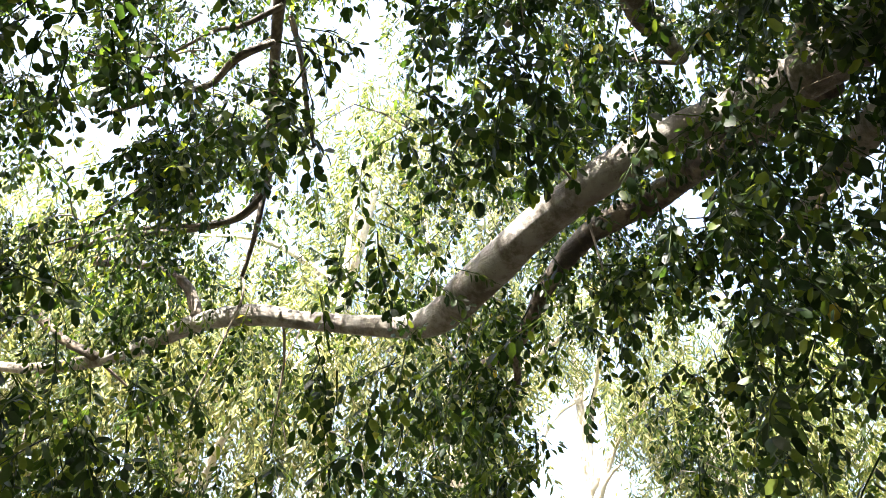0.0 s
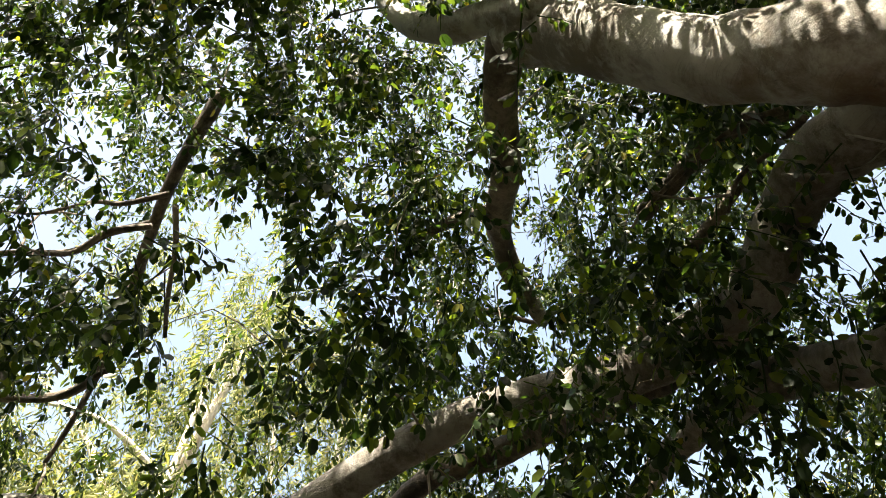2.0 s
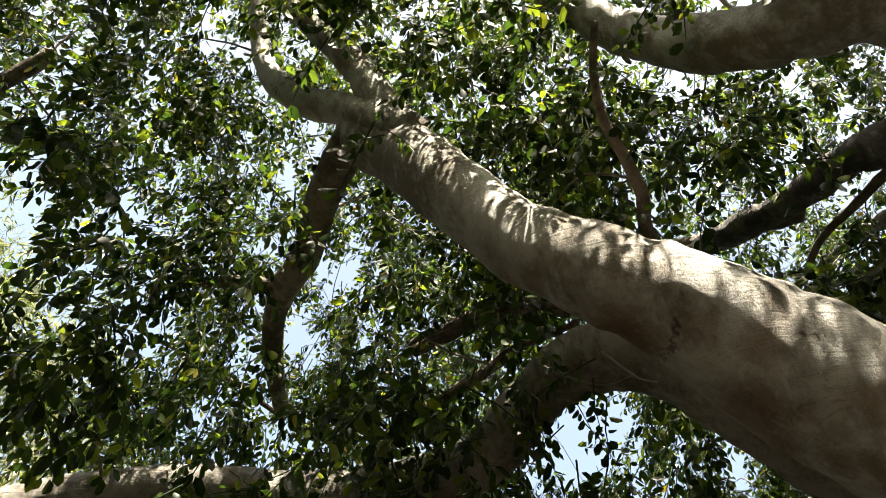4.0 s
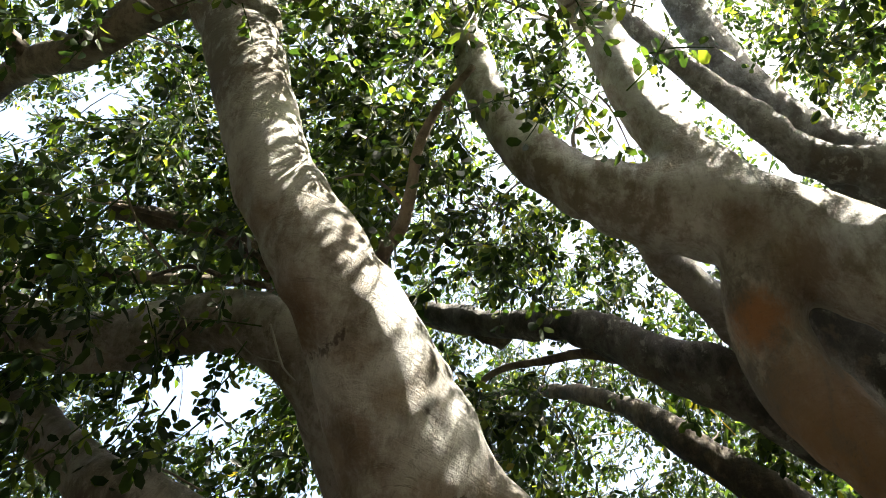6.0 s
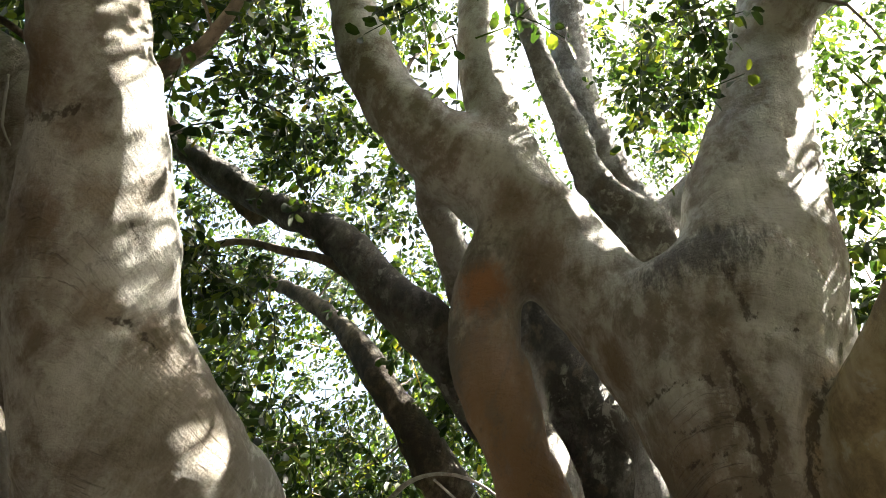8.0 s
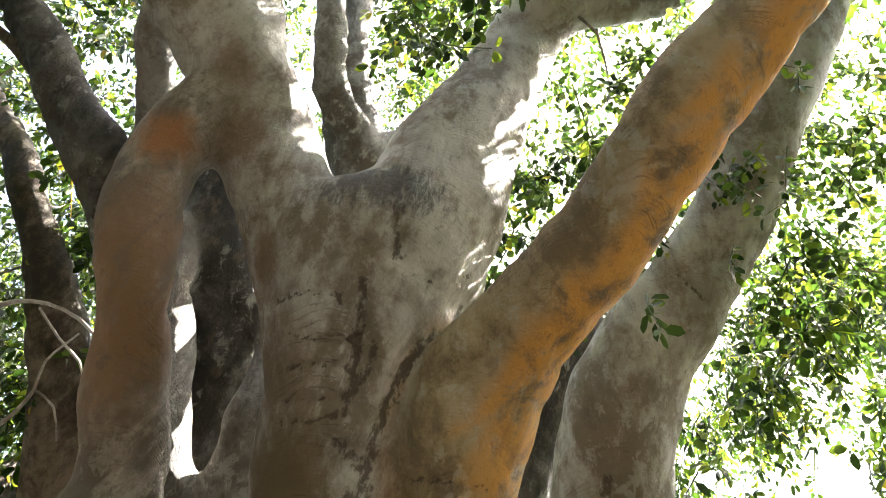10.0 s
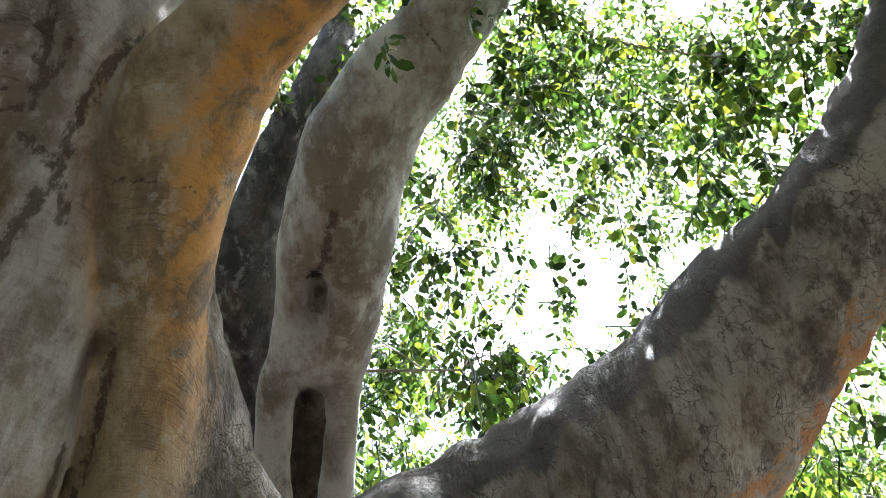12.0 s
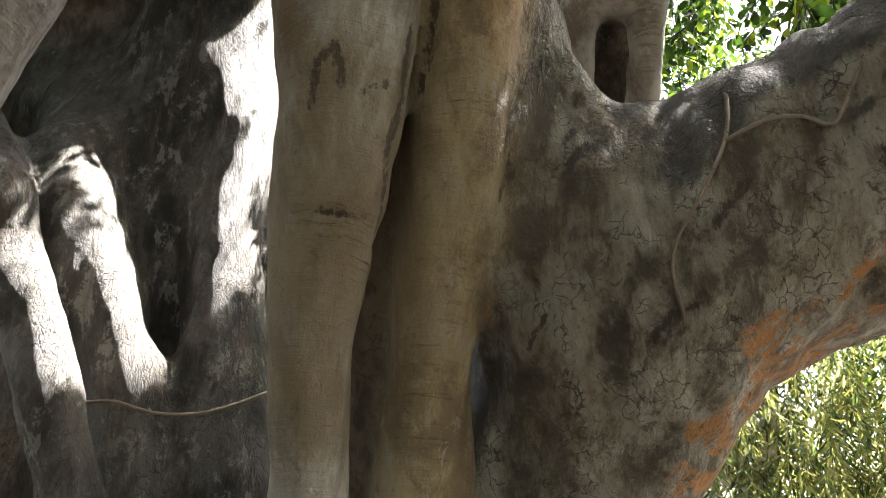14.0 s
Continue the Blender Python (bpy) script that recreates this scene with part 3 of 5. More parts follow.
# ---- the fig tree: stems and limbs as rows of x, y, z, radius ----
STEMS = {
    "trunk": [(3.25, -3.25, -0.2, 0.36), (3.14, -3.13, 0.57, 0.24), (2.96, -2.94, 1.17, 0.18), (2.85, -2.8, 1.69, 0.15), (2.78, -2.69, 2.11, 0.16), (2.65, -2.61, 2.58, 0.2), (2.53, -2.53, 3.13, 0.24), (2.42, -2.24, 4.21, 0.36), (2.24, -2.03, 4.64, 0.37), (2.11, -1.89, 5.18, 0.49)],
    "limb_pale": [(3.6, -1.3, -0.2, 0.85), (3.55, -1, 1.4, 0.68), (3.6, -0.29, 3.62, 0.51), (3.25, 0.12, 3.84, 0.44), (3.02, 0.37, 3.96, 0.38), (2.81, 0.59, 4.12, 0.34), (2.41, 0.89, 4.44, 0.28), (1.99, 1.22, 4.72, 0.24), (1.72, 1.73, 5.39, 0.22), (1.3, 2.34, 6.39, 0.23), (1.08, 2.65, 6.8, 0.21)],
    "limb_far": [(4.3, -0.6, -0.2, 0.5), (4.25, 0, 2.2, 0.38), (4.51, 0.82, 4.49, 0.35), (3.82, 1.23, 4.88, 0.27), (3.37, 1.51, 5.18, 0.24), (3.05, 1.78, 5.41, 0.22), (2.9, 2.23, 5.56, 0.2), (2.95, 2.81, 5.52, 0.2), (2.86, 3.05, 5.17, 0.21), (2.68, 3.75, 5.12, 0.21), (2.25, 4.24, 5.06, 0.18), (1.55, 4.77, 5, 0.15), (0.84, 5.54, 4.81, 0.17), (0.27, 6.35, 4.57, 0.19), (-0.1, 6.86, 4.46, 0.16), (-0.54, 7.17, 4.52, 0.12), (-1.46, 7.42, 4.69, 0.1), (-2.02, 7.48, 4.78, 0.12), (-2.7, 7.71, 4.78, 0.11), (-3.694, 8.158, 4.578, 0.087), (-4.876, 8.613, 4.573, 0.067), (-5.936, 8.956, 4.78, 0.049)],
    "limb_dark": [(4.3, -0.8, -0.2, 0.5), (4.2, 0, 2.2, 0.33), (3.85, 0.85, 3.83, 0.27), (3.51, 1.61, 4.13, 0.2), (3.21, 2.3, 4.27, 0.21), (3.28, 2.79, 4.5, 0.17), (3.23, 3.28, 4.74, 0.16), (3.13, 3.89, 4.88, 0.14), (3.08, 4.71, 4.94, 0.12), (3.161, 5.826, 4.965, 0.092)],
    "arm_left": [(2.29, -2, 4.77, 0.34), (2.39, -1.67, 5.34, 0.32), (2.45, -1.38, 5.68, 0.31), (2.49, -1.22, 6.01, 0.29), (2.45, -0.87, 6.18, 0.29), (2.45, -0.52, 6.33, 0.28), (2.46, -0.2, 6.47, 0.27), (2.45, 0.16, 6.69, 0.22), (2.37, 0.55, 7.05, 0.19), (2.2, 0.87, 7.47, 0.17), (2.01, 1.1, 7.91, 0.16), (1.62, 1.37, 8.57, 0.14)],
    "arm_left_up": [(2.41, -0.83, 6.31, 0.18), (2.28, -0.63, 6.49, 0.18), (2.19, -0.4, 6.87, 0.18), (2.02, -0.13, 7.4, 0.18), (1.77, 0.13, 8.1, 0.18), (1.48, 0.38, 8.7, 0.16), (0.97, 0.75, 9.65, 0.13)],
    "arm_right": [(2.17, -2.02, 4.98, 0.42), (1.9, -1.98, 5.46, 0.41), (1.72, -1.95, 6.06, 0.36), (1.48, -1.94, 6.74, 0.31), (1.17, -1.89, 7.47, 0.27), (0.88, -1.86, 7.87, 0.26), (0.57, -1.64, 8.31, 0.22), (0.11, -1.33, 9.51, 0.2)],
    "arm_right_side": [(0.87, -1.79, 7.51, 0.16), (0.61, -2.01, 7.65, 0.13), (0.31, -2.24, 7.85, 0.13), (-0.01, -2.41, 8.21, 0.11), (-0.503, -2.54, 8.865, 0.099)],
    "stem_orange": [(3.25, -3.7, -0.2, 0.36), (3.09, -3.57, 0.5, 0.27), (2.87, -3.37, 1.16, 0.2), (2.71, -3.21, 1.67, 0.18), (2.55, -3.08, 2.2, 0.17), (2.39, -2.97, 2.81, 0.17), (2.26, -2.86, 3.43, 0.18), (1.90, -2.43, 4.27, 0.27), (1.73, -2.34, 4.49, 0.28), (1.39, -2.18, 4.52, 0.23), (0.91, -2.01, 4.61, 0.19), (0.47, -1.85, 4.8, 0.19), (0.07, -1.77, 5.05, 0.19), (-0.49, -1.62, 5.38, 0.18), (-1.17, -1.52, 6.02, 0.18)],
    "column_knot": [(3.45, -1.2, -0.2, 0.42), (3.3, -1.3, 2, 0.3), (3.07, -1.71, 3.95, 0.19), (2.92, -1.5, 4.16, 0.16), (2.79, -1.29, 4.42, 0.15), (2.75, -1.07, 4.77, 0.17), (2.81, -0.92, 5.28, 0.2), (2.71, -0.84, 5.58, 0.2), (2.61, -0.86, 5.86, 0.22)],
    "stem_three": [(2.15, -4.23, 4.6, 0.26), (1.95, -4.01, 5, 0.36), (1.58, -3.77, 5.78, 0.37), (1.02, -3.68, 6.34, 0.31), (0.47, -3.61, 6.89, 0.28), (-0.07, -3.42, 7.49, 0.27), (-0.58, -3.23, 8.08, 0.27), (-1.2, -3.02, 8.83, 0.28), (-2.17, -2.74, 9.95, 0.26)],
    "stem_three_leg": [(3.6, -5.6, -0.2, 0.4), (3.23, -5.45, 2.22, 0.28), (2.89, -4.93, 3.15, 0.22), (2.66, -4.5, 3.83, 0.115), (2.53, -4.29, 4.23, 0.115), (2.34, -4.16, 4.55, 0.14), (2.15, -4.1, 4.79, 0.23)],
    "stem_three_foot": [(3.4, -5.9, -0.2, 0.4), (3.02, -5.67, 2.2, 0.27), (2.64, -5.1, 3.13, 0.2), (2.35, -4.7, 3.82, 0.115), (2.19, -4.49, 4.18, 0.115), (2.05, -4.32, 4.54, 0.135), (1.97, -4.18, 4.81, 0.23)],
    # dark filler added behind the cleft between leg and foot
    "stem_three_core": [(3.7, -6, -0.2, 0.3), (3.26, -5.83, 2.55, 0.26), (2.88, -5.26, 3.41, 0.21), (2.51, -4.68, 4.27, 0.18), (2.24, -4.33, 4.76, 0.2)],
    "stem_behind": [(3.6, -5.2, -0.2, 0.5), (3.4, -5, 2.4, 0.34), (3.07, -4.73, 4.42, 0.28), (2.81, -4.33, 5.19, 0.27), (2.6, -4.1, 5.77, 0.24), (2.28, -3.97, 6.27, 0.2), (1.89, -3.9, 6.88, 0.21), (1.73, -3.87, 7.39, 0.16), (1.65, -3.68, 8.19, 0.14)],
    "limb_wide": [(3.05, -4.4, -0.2, 0.78), (2.91, -4.27, 0.39, 0.6), (2.66, -4.05, 1.14, 0.51), (2.49, -3.87, 1.71, 0.45), (2.19, -3.82, 2.24, 0.52), (1.92, -3.85, 2.57, 0.58), (1.66, -3.96, 2.75, 0.6), (1.38, -4.12, 2.87, 0.59), (0.68, -4.02, 3.12, 0.47), (0.36, -4.1, 3.32, 0.43), (-0, -4.1, 3.57, 0.4), (-0.82, -3.9, 4.04, 0.35), (-1.32, -3.75, 4.5, 0.33), (-1.88, -3.57, 5.12, 0.33), (-2.5, -3.31, 5.95, 0.31)],
    "ridge_wide": [(2.29, -3.63, 2.66, 0.34), (2.32, -3.46, 3.15, 0.28), (2.34, -3.31, 3.65, 0.25), (2.34, -3.08, 4.14, 0.2), (2.27, -2.87, 4.42, 0.16), (2.26, -2.81, 4.7, 0.14)],
    # dark filler added in the cleft between trunk and stem_orange
    "cleft_root": [(3.3, -3.55, -0.2, 0.25), (3.27, -3.74, 0.43, 0.2), (3.07, -3.44, 1.24, 0.19), (2.88, -3.14, 2.05, 0.15), (2.64, -2.93, 2.88, 0.12), (2.5, -2.86, 3.46, 0.13), (2.42, -2.81, 4.16, 0.12)],
    "back_a": [(4.26, -2.67, -0.2, 0.5), (4.95, -2.74, 0.73, 0.3), (5.23, -2.62, 1.74, 0.27), (5.68, -2.54, 2.98, 0.29), (6.1, -2.45, 4.31, 0.31), (6.49, -2.32, 6.02, 0.34)],
    "back_b": [(4.15, -2.98, -0.2, 0.5), (4.8, -3.03, 0.72, 0.34), (5, -2.91, 1.75, 0.32), (5.46, -2.87, 3.03, 0.33), (5.8, -2.8, 4.38, 0.36), (6.11, -2.75, 6.13, 0.39)],
    "back_c": [(3.81, -3.14, -0.2, 0.45), (4.22, -3.12, 0.77, 0.31), (4.47, -3.07, 1.74, 0.3), (4.84, -3, 2.93, 0.33), (5.18, -2.98, 4.22, 0.34), (5.47, -2.93, 5.87, 0.35)],
    "back_d": [(3.56, -3.23, -0.2, 0.3), (3.79, -3.32, 0.8, 0.23), (3.91, -3.25, 1.73, 0.22), (4.13, -3.21, 2.83, 0.21), (4.35, -3.21, 4, 0.26), (4.58, -3.22, 5.54, 0.28)],
    # back_e is added to fill the see-through gap beside the trunk
    "back_e": [(3.5, -3.38, -0.2, 0.2), (3.84, -3.58, 0.76, 0.15), (4.01, -3.57, 1.76, 0.14), (4.23, -3.56, 2.96, 0.15), (4.4, -3.56, 4.21, 0.17), (4.59, -3.6, 5.85, 0.2)],
    "back_pale": [(5, -3.3, -0.2, 0.8), (4.9, -3.1, 2.6, 0.55), (4.61, -3.21, 4.84, 0.48), (4.22, -2.73, 5.32, 0.45), (3.87, -2.23, 5.91, 0.39), (3.53, -1.68, 6.51, 0.34), (3.31, -1.21, 7.16, 0.32), (3.04, -0.65, 8.09, 0.3)],
    "back_upper": [(2.93, -2.21, 7.37, 0.21), (2.71, -1.9, 7.7, 0.17), (2.71, -1.45, 7.9, 0.13), (2.52, -1.11, 8.21, 0.12), (2.32, -0.73, 8.64, 0.11), (2.08, -0.32, 9.1, 0.1), (1.848, 0.066, 9.661, 0.093), (1.372, 0.554, 10.582, 0.081)],
    "back_upper2": [(3.09, -2.34, 7.74, 0.3), (2.92, -1.94, 8.15, 0.27), (2.8, -1.56, 8.54, 0.24), (2.62, -1.2, 9.08, 0.23), (2.34, -0.89, 9.79, 0.2), (1.87, -0.49, 10.71, 0.18)],
    "back_upper3": [(2.79, -2.04, 7.66, 0.2), (2.53, -2.19, 8.04, 0.16), (2.27, -2.37, 8.54, 0.13), (1.89, -2.46, 9.33, 0.1)],
    "limb_thin": [(3.72, -1.32, 5.84, 0.22), (3.56, -0.78, 6.13, 0.18), (3.61, -0.32, 6.42, 0.16), (3.65, 0.23, 6.82, 0.13), (3.81, 0.65, 7.05, 0.12), (3.91, 1.04, 7.21, 0.11), (4.01, 1.65, 7.46, 0.1), (4.162, 2.469, 7.782, 0.089), (4.323, 3.49, 8.205, 0.073)],
    "stem_rough": [(5.6, -3.2, -0.2, 0.5), (5.5, -3.1, 2.6, 0.38), (5.44, -3.01, 4.6, 0.33), (4.98, -2.19, 5.26, 0.26), (4.73, -1.61, 5.84, 0.21), (4.59, -1.08, 6.25, 0.16), (4.59, -0.62, 6.68, 0.12), (4.72, -0.26, 7.14, 0.1), (5.002, 0.244, 7.71, 0.079), (5.599, 0.918, 8.468, 0.061), (6.42, 1.751, 9.324, 0.034)],
    "root_lit": [(5.59, -2.73, 4.44, 0.25), (4.88, -2.66, 3.61, 0.25), (4.75, -2.46, 3.40, 0.21), (4.45, -2.54, 2.94, 0.18), (4.24, -2.67, 2.52, 0.15), (4.17, -2.80, 2.15, 0.14), (4.17, -2.93, 1.66, 0.16), (3.98, -3.0, 0.6, 0.22)],
    "root_low": [(5.6, -2.1, 3.9, 0.23), (4.5, -2.05, 3.1, 0.22), (4.41, -2.18, 2.77, 0.16), (4.23, -2.29, 2.46, 0.13), (4.15, -2.40, 2.19, 0.12), (4.10, -2.51, 1.90, 0.11), (4.11, -2.64, 1.53, 0.14), (3.95, -2.75, 0.5, 0.22)],
    "back_ridge": [(3.99, -2.41, 4.5, 0.24), (3.75, -2.03, 4.88, 0.22), (3.63, -1.77, 5.28, 0.18), (3.55, -1.46, 5.85, 0.14), (3.541, -1.361, 6.534, 0.099)],
    "back_prop": [(3.76, -1.64, 5.96, 0.2), (3.49, -1.15, 6.19, 0.15), (3.12, -0.69, 6.37, 0.12), (2.81, -0.35, 6.41, 0.105), (2.60, -0.16, 6.45, 0.09)],
    "back_fold": [(3.67, -2.58, 4.67, 0.17), (3.39, -2.38, 4.92, 0.14), (3.27, -2.26, 5.14, 0.13), (3.22, -2.21, 5.47, 0.1), (3.289, -2.122, 5.951, 0.094)],
}
BRANCHES = {
    "limb_hang": [(1.08, 2.65, 6.8, 0.2), (1.03, 2.73, 6.79, 0.16), (1.09, 3.1, 6.74, 0.14), (1.35, 3.78, 6.64, 0.13), (1.43, 4.21, 6.67, 0.12), (1.628, 4.726, 6.718, 0.1), (1.988, 5.242, 6.719, 0.089), (2.356, 5.695, 6.768, 0.076)],
    "limb_hang_side": [(1.431, 4.217, 6.66, 0.074), (1.131, 4.384, 6.619, 0.059), (0.865, 4.661, 6.611, 0.045), (0.588, 5.169, 6.685, 0.031)],
    "limb_over": [(1.22, 2.28, 6.5, 0.2), (1.05, 2.44, 6.75, 0.17), (0.86, 2.69, 7.01, 0.13), (0.58, 3.05, 7.33, 0.13), (0.23, 3.29, 7.78, 0.1), (-0.129, 3.254, 8.448, 0.079), (-0.608, 3.013, 9.45, 0.062)],
    "limb_over2": [(1.21, 2.27, 6.51, 0.18), (1.06, 2.37, 6.81, 0.15), (0.75, 2.46, 7.22, 0.12), (0.45, 2.66, 7.69, 0.11), (-0.019, 2.884, 8.183, 0.099), (-0.688, 3.219, 8.914, 0.081)],
    "limb_far_low": [(2.74, 4.12, 5.14, 0.13), (2.34, 4.92, 5.19, 0.12), (2, 5.94, 5.33, 0.13), (1.65, 6.21, 5.25, 0.12), (1.36, 6.49, 5.15, 0.11), (1.043, 6.984, 4.866, 0.092), (0.755, 7.551, 4.439, 0.072), (0.227, 8.062, 4.331, 0.044)],
    "limb_far_tw": [(0.755, 7.551, 4.439, 0.054), (0.804, 7.927, 4.158, 0.04), (0.667, 8.357, 3.776, 0.028)],
    "limb_far_up": [(-2.695, 7.674, 4.847, 0.075), (-2.919, 7.68, 5.262, 0.057), (-3.476, 7.769, 5.52, 0.052), (-4.135, 8.012, 5.703, 0.061)],
    "limb_thin_low": [(3.742, -0.147, 6.565, 0.054), (3.825, 0.197, 6.728, 0.043), (3.999, 0.522, 6.842, 0.036), (4.19, 0.91, 6.942, 0.03), (4.497, 1.246, 6.981, 0.029)],
    "branch_front": [(2.708, 1.359, 5.447, 0.053), (2.426, 1.27, 5.608, 0.044), (2.27, 1.157, 5.701, 0.041), (2.09, 1.106, 5.804, 0.035), (1.853, 1.064, 5.937, 0.031), (1.675, 0.969, 6.156, 0.027), (1.513, 0.805, 6.369, 0.023)],
    "left_main": [(-1.278, 4.602, 7.852, 0.079), (-1.53, 5.164, 7.222, 0.065), (-1.639, 5.593, 6.841, 0.055), (-1.717, 6.065, 6.38, 0.054), (-1.809, 6.47, 5.833, 0.055), (-2.066, 6.718, 5.578, 0.047), (-2.658, 6.961, 5.548, 0.042), (-3.338, 7.164, 5.593, 0.037), (-4.223, 7.501, 5.599, 0.029)],
    "left_side": [(-1.628, 5.567, 6.89, 0.044), (-2.043, 5.735, 6.788, 0.036), (-2.385, 6.01, 6.697, 0.035), (-2.92, 6.221, 6.725, 0.03), (-3.706, 6.559, 6.73, 0.025)],
    "left_thin": [(-1.449, 5.315, 6.937, 0.032), (-1.342, 5.518, 6.557, 0.027), (-1.298, 5.72, 6.176, 0.024), (-1.228, 5.898, 5.843, 0.019)],
    "left_drop": [(-1.809, 6.497, 5.782, 0.035), (-1.899, 6.653, 5.276, 0.026), (-2.024, 6.84, 4.924, 0.02)],
    "left_low": [(-4.702, 8.137, 5.042, 0.066), (-4.388, 8.167, 4.773, 0.055), (-3.951, 8.17, 4.555, 0.058)],
    "top_right": [(1.728, 5.511, 7.846, 0.076), (1.986, 5.818, 7.482, 0.071), (2.251, 6.004, 7.345, 0.06), (2.522, 6.179, 7.23, 0.048)],
    "top_thin": [(2.366, 5.829, 6.822, 0.026), (1.57, 5.811, 6.857, 0.023), (0.784, 5.922, 6.86, 0.017)],
    "mid_far": [(3.116, 5.86, 5.89, 0.097), (3.125, 5.276, 6.232, 0.084), (3.203, 4.583, 6.583, 0.07), (3.392, 3.883, 6.881, 0.061), (3.604, 3.307, 7.238, 0.058)],
    "mid_up": [(2.485, 3.682, 6.366, 0.08), (2.678, 3.13, 6.485, 0.087), (2.829, 2.733, 6.494, 0.088), (3.151, 2.459, 6.482, 0.091)],
    "right_up": [(4.49, 1.04, 7.86, 0.14), (4.4, 1.36, 7.9, 0.12), (4.26, 1.7, 7.8, 0.11), (4.087, 2.043, 7.845, 0.076), (3.873, 2.366, 7.916, 0.058), (3.505, 2.175, 8.448, 0.048)],
    "twig_bare": [(2.571, 0.207, 7.163, 0.016), (2.577, 0.309, 7.605, 0.018), (2.516, 0.371, 7.974, 0.016), (2.470, 0.311, 8.238, 0.012), (2.404, 0.250, 8.514, 0.010), (2.352, 0.194, 8.666, 0.008)],
    "twig_bare_side": [(2.516, 0.371, 7.974, 0.011), (2.434, 0.356, 8.251, 0.008), (2.425, 0.294, 8.496, 0.006)],
    "twig_bare_high": [(2.378, 0.207, 8.650, 0.010), (2.505, 0.111, 8.710, 0.009), (2.706, 0.012, 8.729, 0.007), (3.049, -0.140, 8.679, 0.005)],
    "twig_front": [(1.237, 0.063, 7.456, 0.016), (1.389, 0.412, 7.090, 0.014), (1.554, 0.343, 6.953, 0.012), (1.602, 0.330, 6.871, 0.008)],
    "left_fan": [(-1.566, 5.279, 6.581, 0.034), (-1.934, 5.417, 6.535, 0.030), (-2.231, 5.620, 6.366, 0.026), (-2.699, 5.736, 6.360, 0.020), (-3.151, 5.880, 6.303, 0.013)],
    "left_fan_high": [(-1.467, 5.046, 6.806, 0.030), (-1.854, 5.205, 6.720, 0.026), (-2.177, 5.379, 6.818, 0.020), (-2.644, 5.556, 6.698, 0.014), (-3.068, 5.659, 6.719, 0.010)],
    "left_fan_low": [(-1.615, 5.991, 5.456, 0.030), (-2.015, 6.227, 5.225, 0.026), (-2.644, 6.344, 5.217, 0.022), (-3.345, 6.452, 5.228, 0.016), (-4.063, 6.619, 5.128, 0.010)],
    "twig_cross": [(2.562, 1.944, 5.449, 0.022), (2.508, 2.200, 5.435, 0.018), (2.430, 2.451, 5.435, 0.015), (2.476, 2.689, 5.378, 0.010)],
    "twig_cross_high": [(2.586, 2.102, 5.730, 0.030), (2.481, 2.259, 5.780, 0.027), (2.369, 2.483, 5.808, 0.024), (2.263, 2.887, 5.821, 0.018), (2.181, 3.271, 5.830, 0.012)],
    "dead_e": [(2.618, 2.313, 5.380, 0.007), (2.640, 2.264, 5.319, 0.008), (2.746, 2.187, 5.272, 0.007), (2.895, 2.033, 5.213, 0.006), (2.942, 1.847, 5.216, 0.005)],
    "dead_f": [(2.669, 2.457, 5.226, 0.008), (2.703, 2.465, 5.147, 0.008), (2.750, 2.469, 5.063, 0.007), (2.793, 2.471, 5.039, 0.005)],
    "dead_g": [(2.634, 1.825, 5.159, 0.008), (2.744, 1.786, 5.108, 0.008), (2.854, 1.746, 5.057, 0.007), (2.924, 1.674, 5.036, 0.005)],
    "dead_a": [(4.169, -0.932, 5.199, 0.019), (3.811, -0.964, 5.094, 0.014), (3.577, -1.069, 5.024, 0.011), (3.483, -1.219, 4.995, 0.01), (3.45, -1.381, 4.937, 0.008), (3.462, -1.48, 4.888, 0.007)],
    "dead_b": [(3.622, -1.059, 5.01, 0.008), (3.614, -1.234, 4.937, 0.008), (3.586, -1.377, 4.885, 0.007), (3.622, -1.476, 4.828, 0.006)],
    "dead_c": [(4.359, -1.409, 4.8, 0.017), (4.092, -1.398, 4.793, 0.012), (3.845, -1.349, 4.796, 0.009), (3.729, -1.277, 4.873, 0.007), (3.517, -1.272, 4.958, 0.005)],
    "dead_d": [(3.888, -1.359, 4.832, 0.008), (3.803, -1.471, 4.758, 0.007), (3.873, -1.607, 4.671, 0.005)],
}

LOW, HIGH, CELL = np.array((-2.9, -6.5, -0.3)), np.array((6.3, 4.6, 8.7)), 0.035
LINES = {name: glide(rows, 0.10) for name, rows in {**STEMS, **BRANCHES}.items()}


TIGHT = {"back_prop": 0.03, "ridge_wide": 0.4, "stem_orange": 0.05, "cleft_root": 0.05, "back_a": 0.06, "back_b": 0.06, "back_c": 0.06, "back_d": 0.06, "back_e": 0.06, "stem_three_leg": 0.06, "stem_three_foot": 0.06, "stem_three_core": 0.04, "limb_far": 0.06, "root_lit": 0.3, "root_low": 0.12, "back_ridge": 0.2, "back_fold": 0.2}


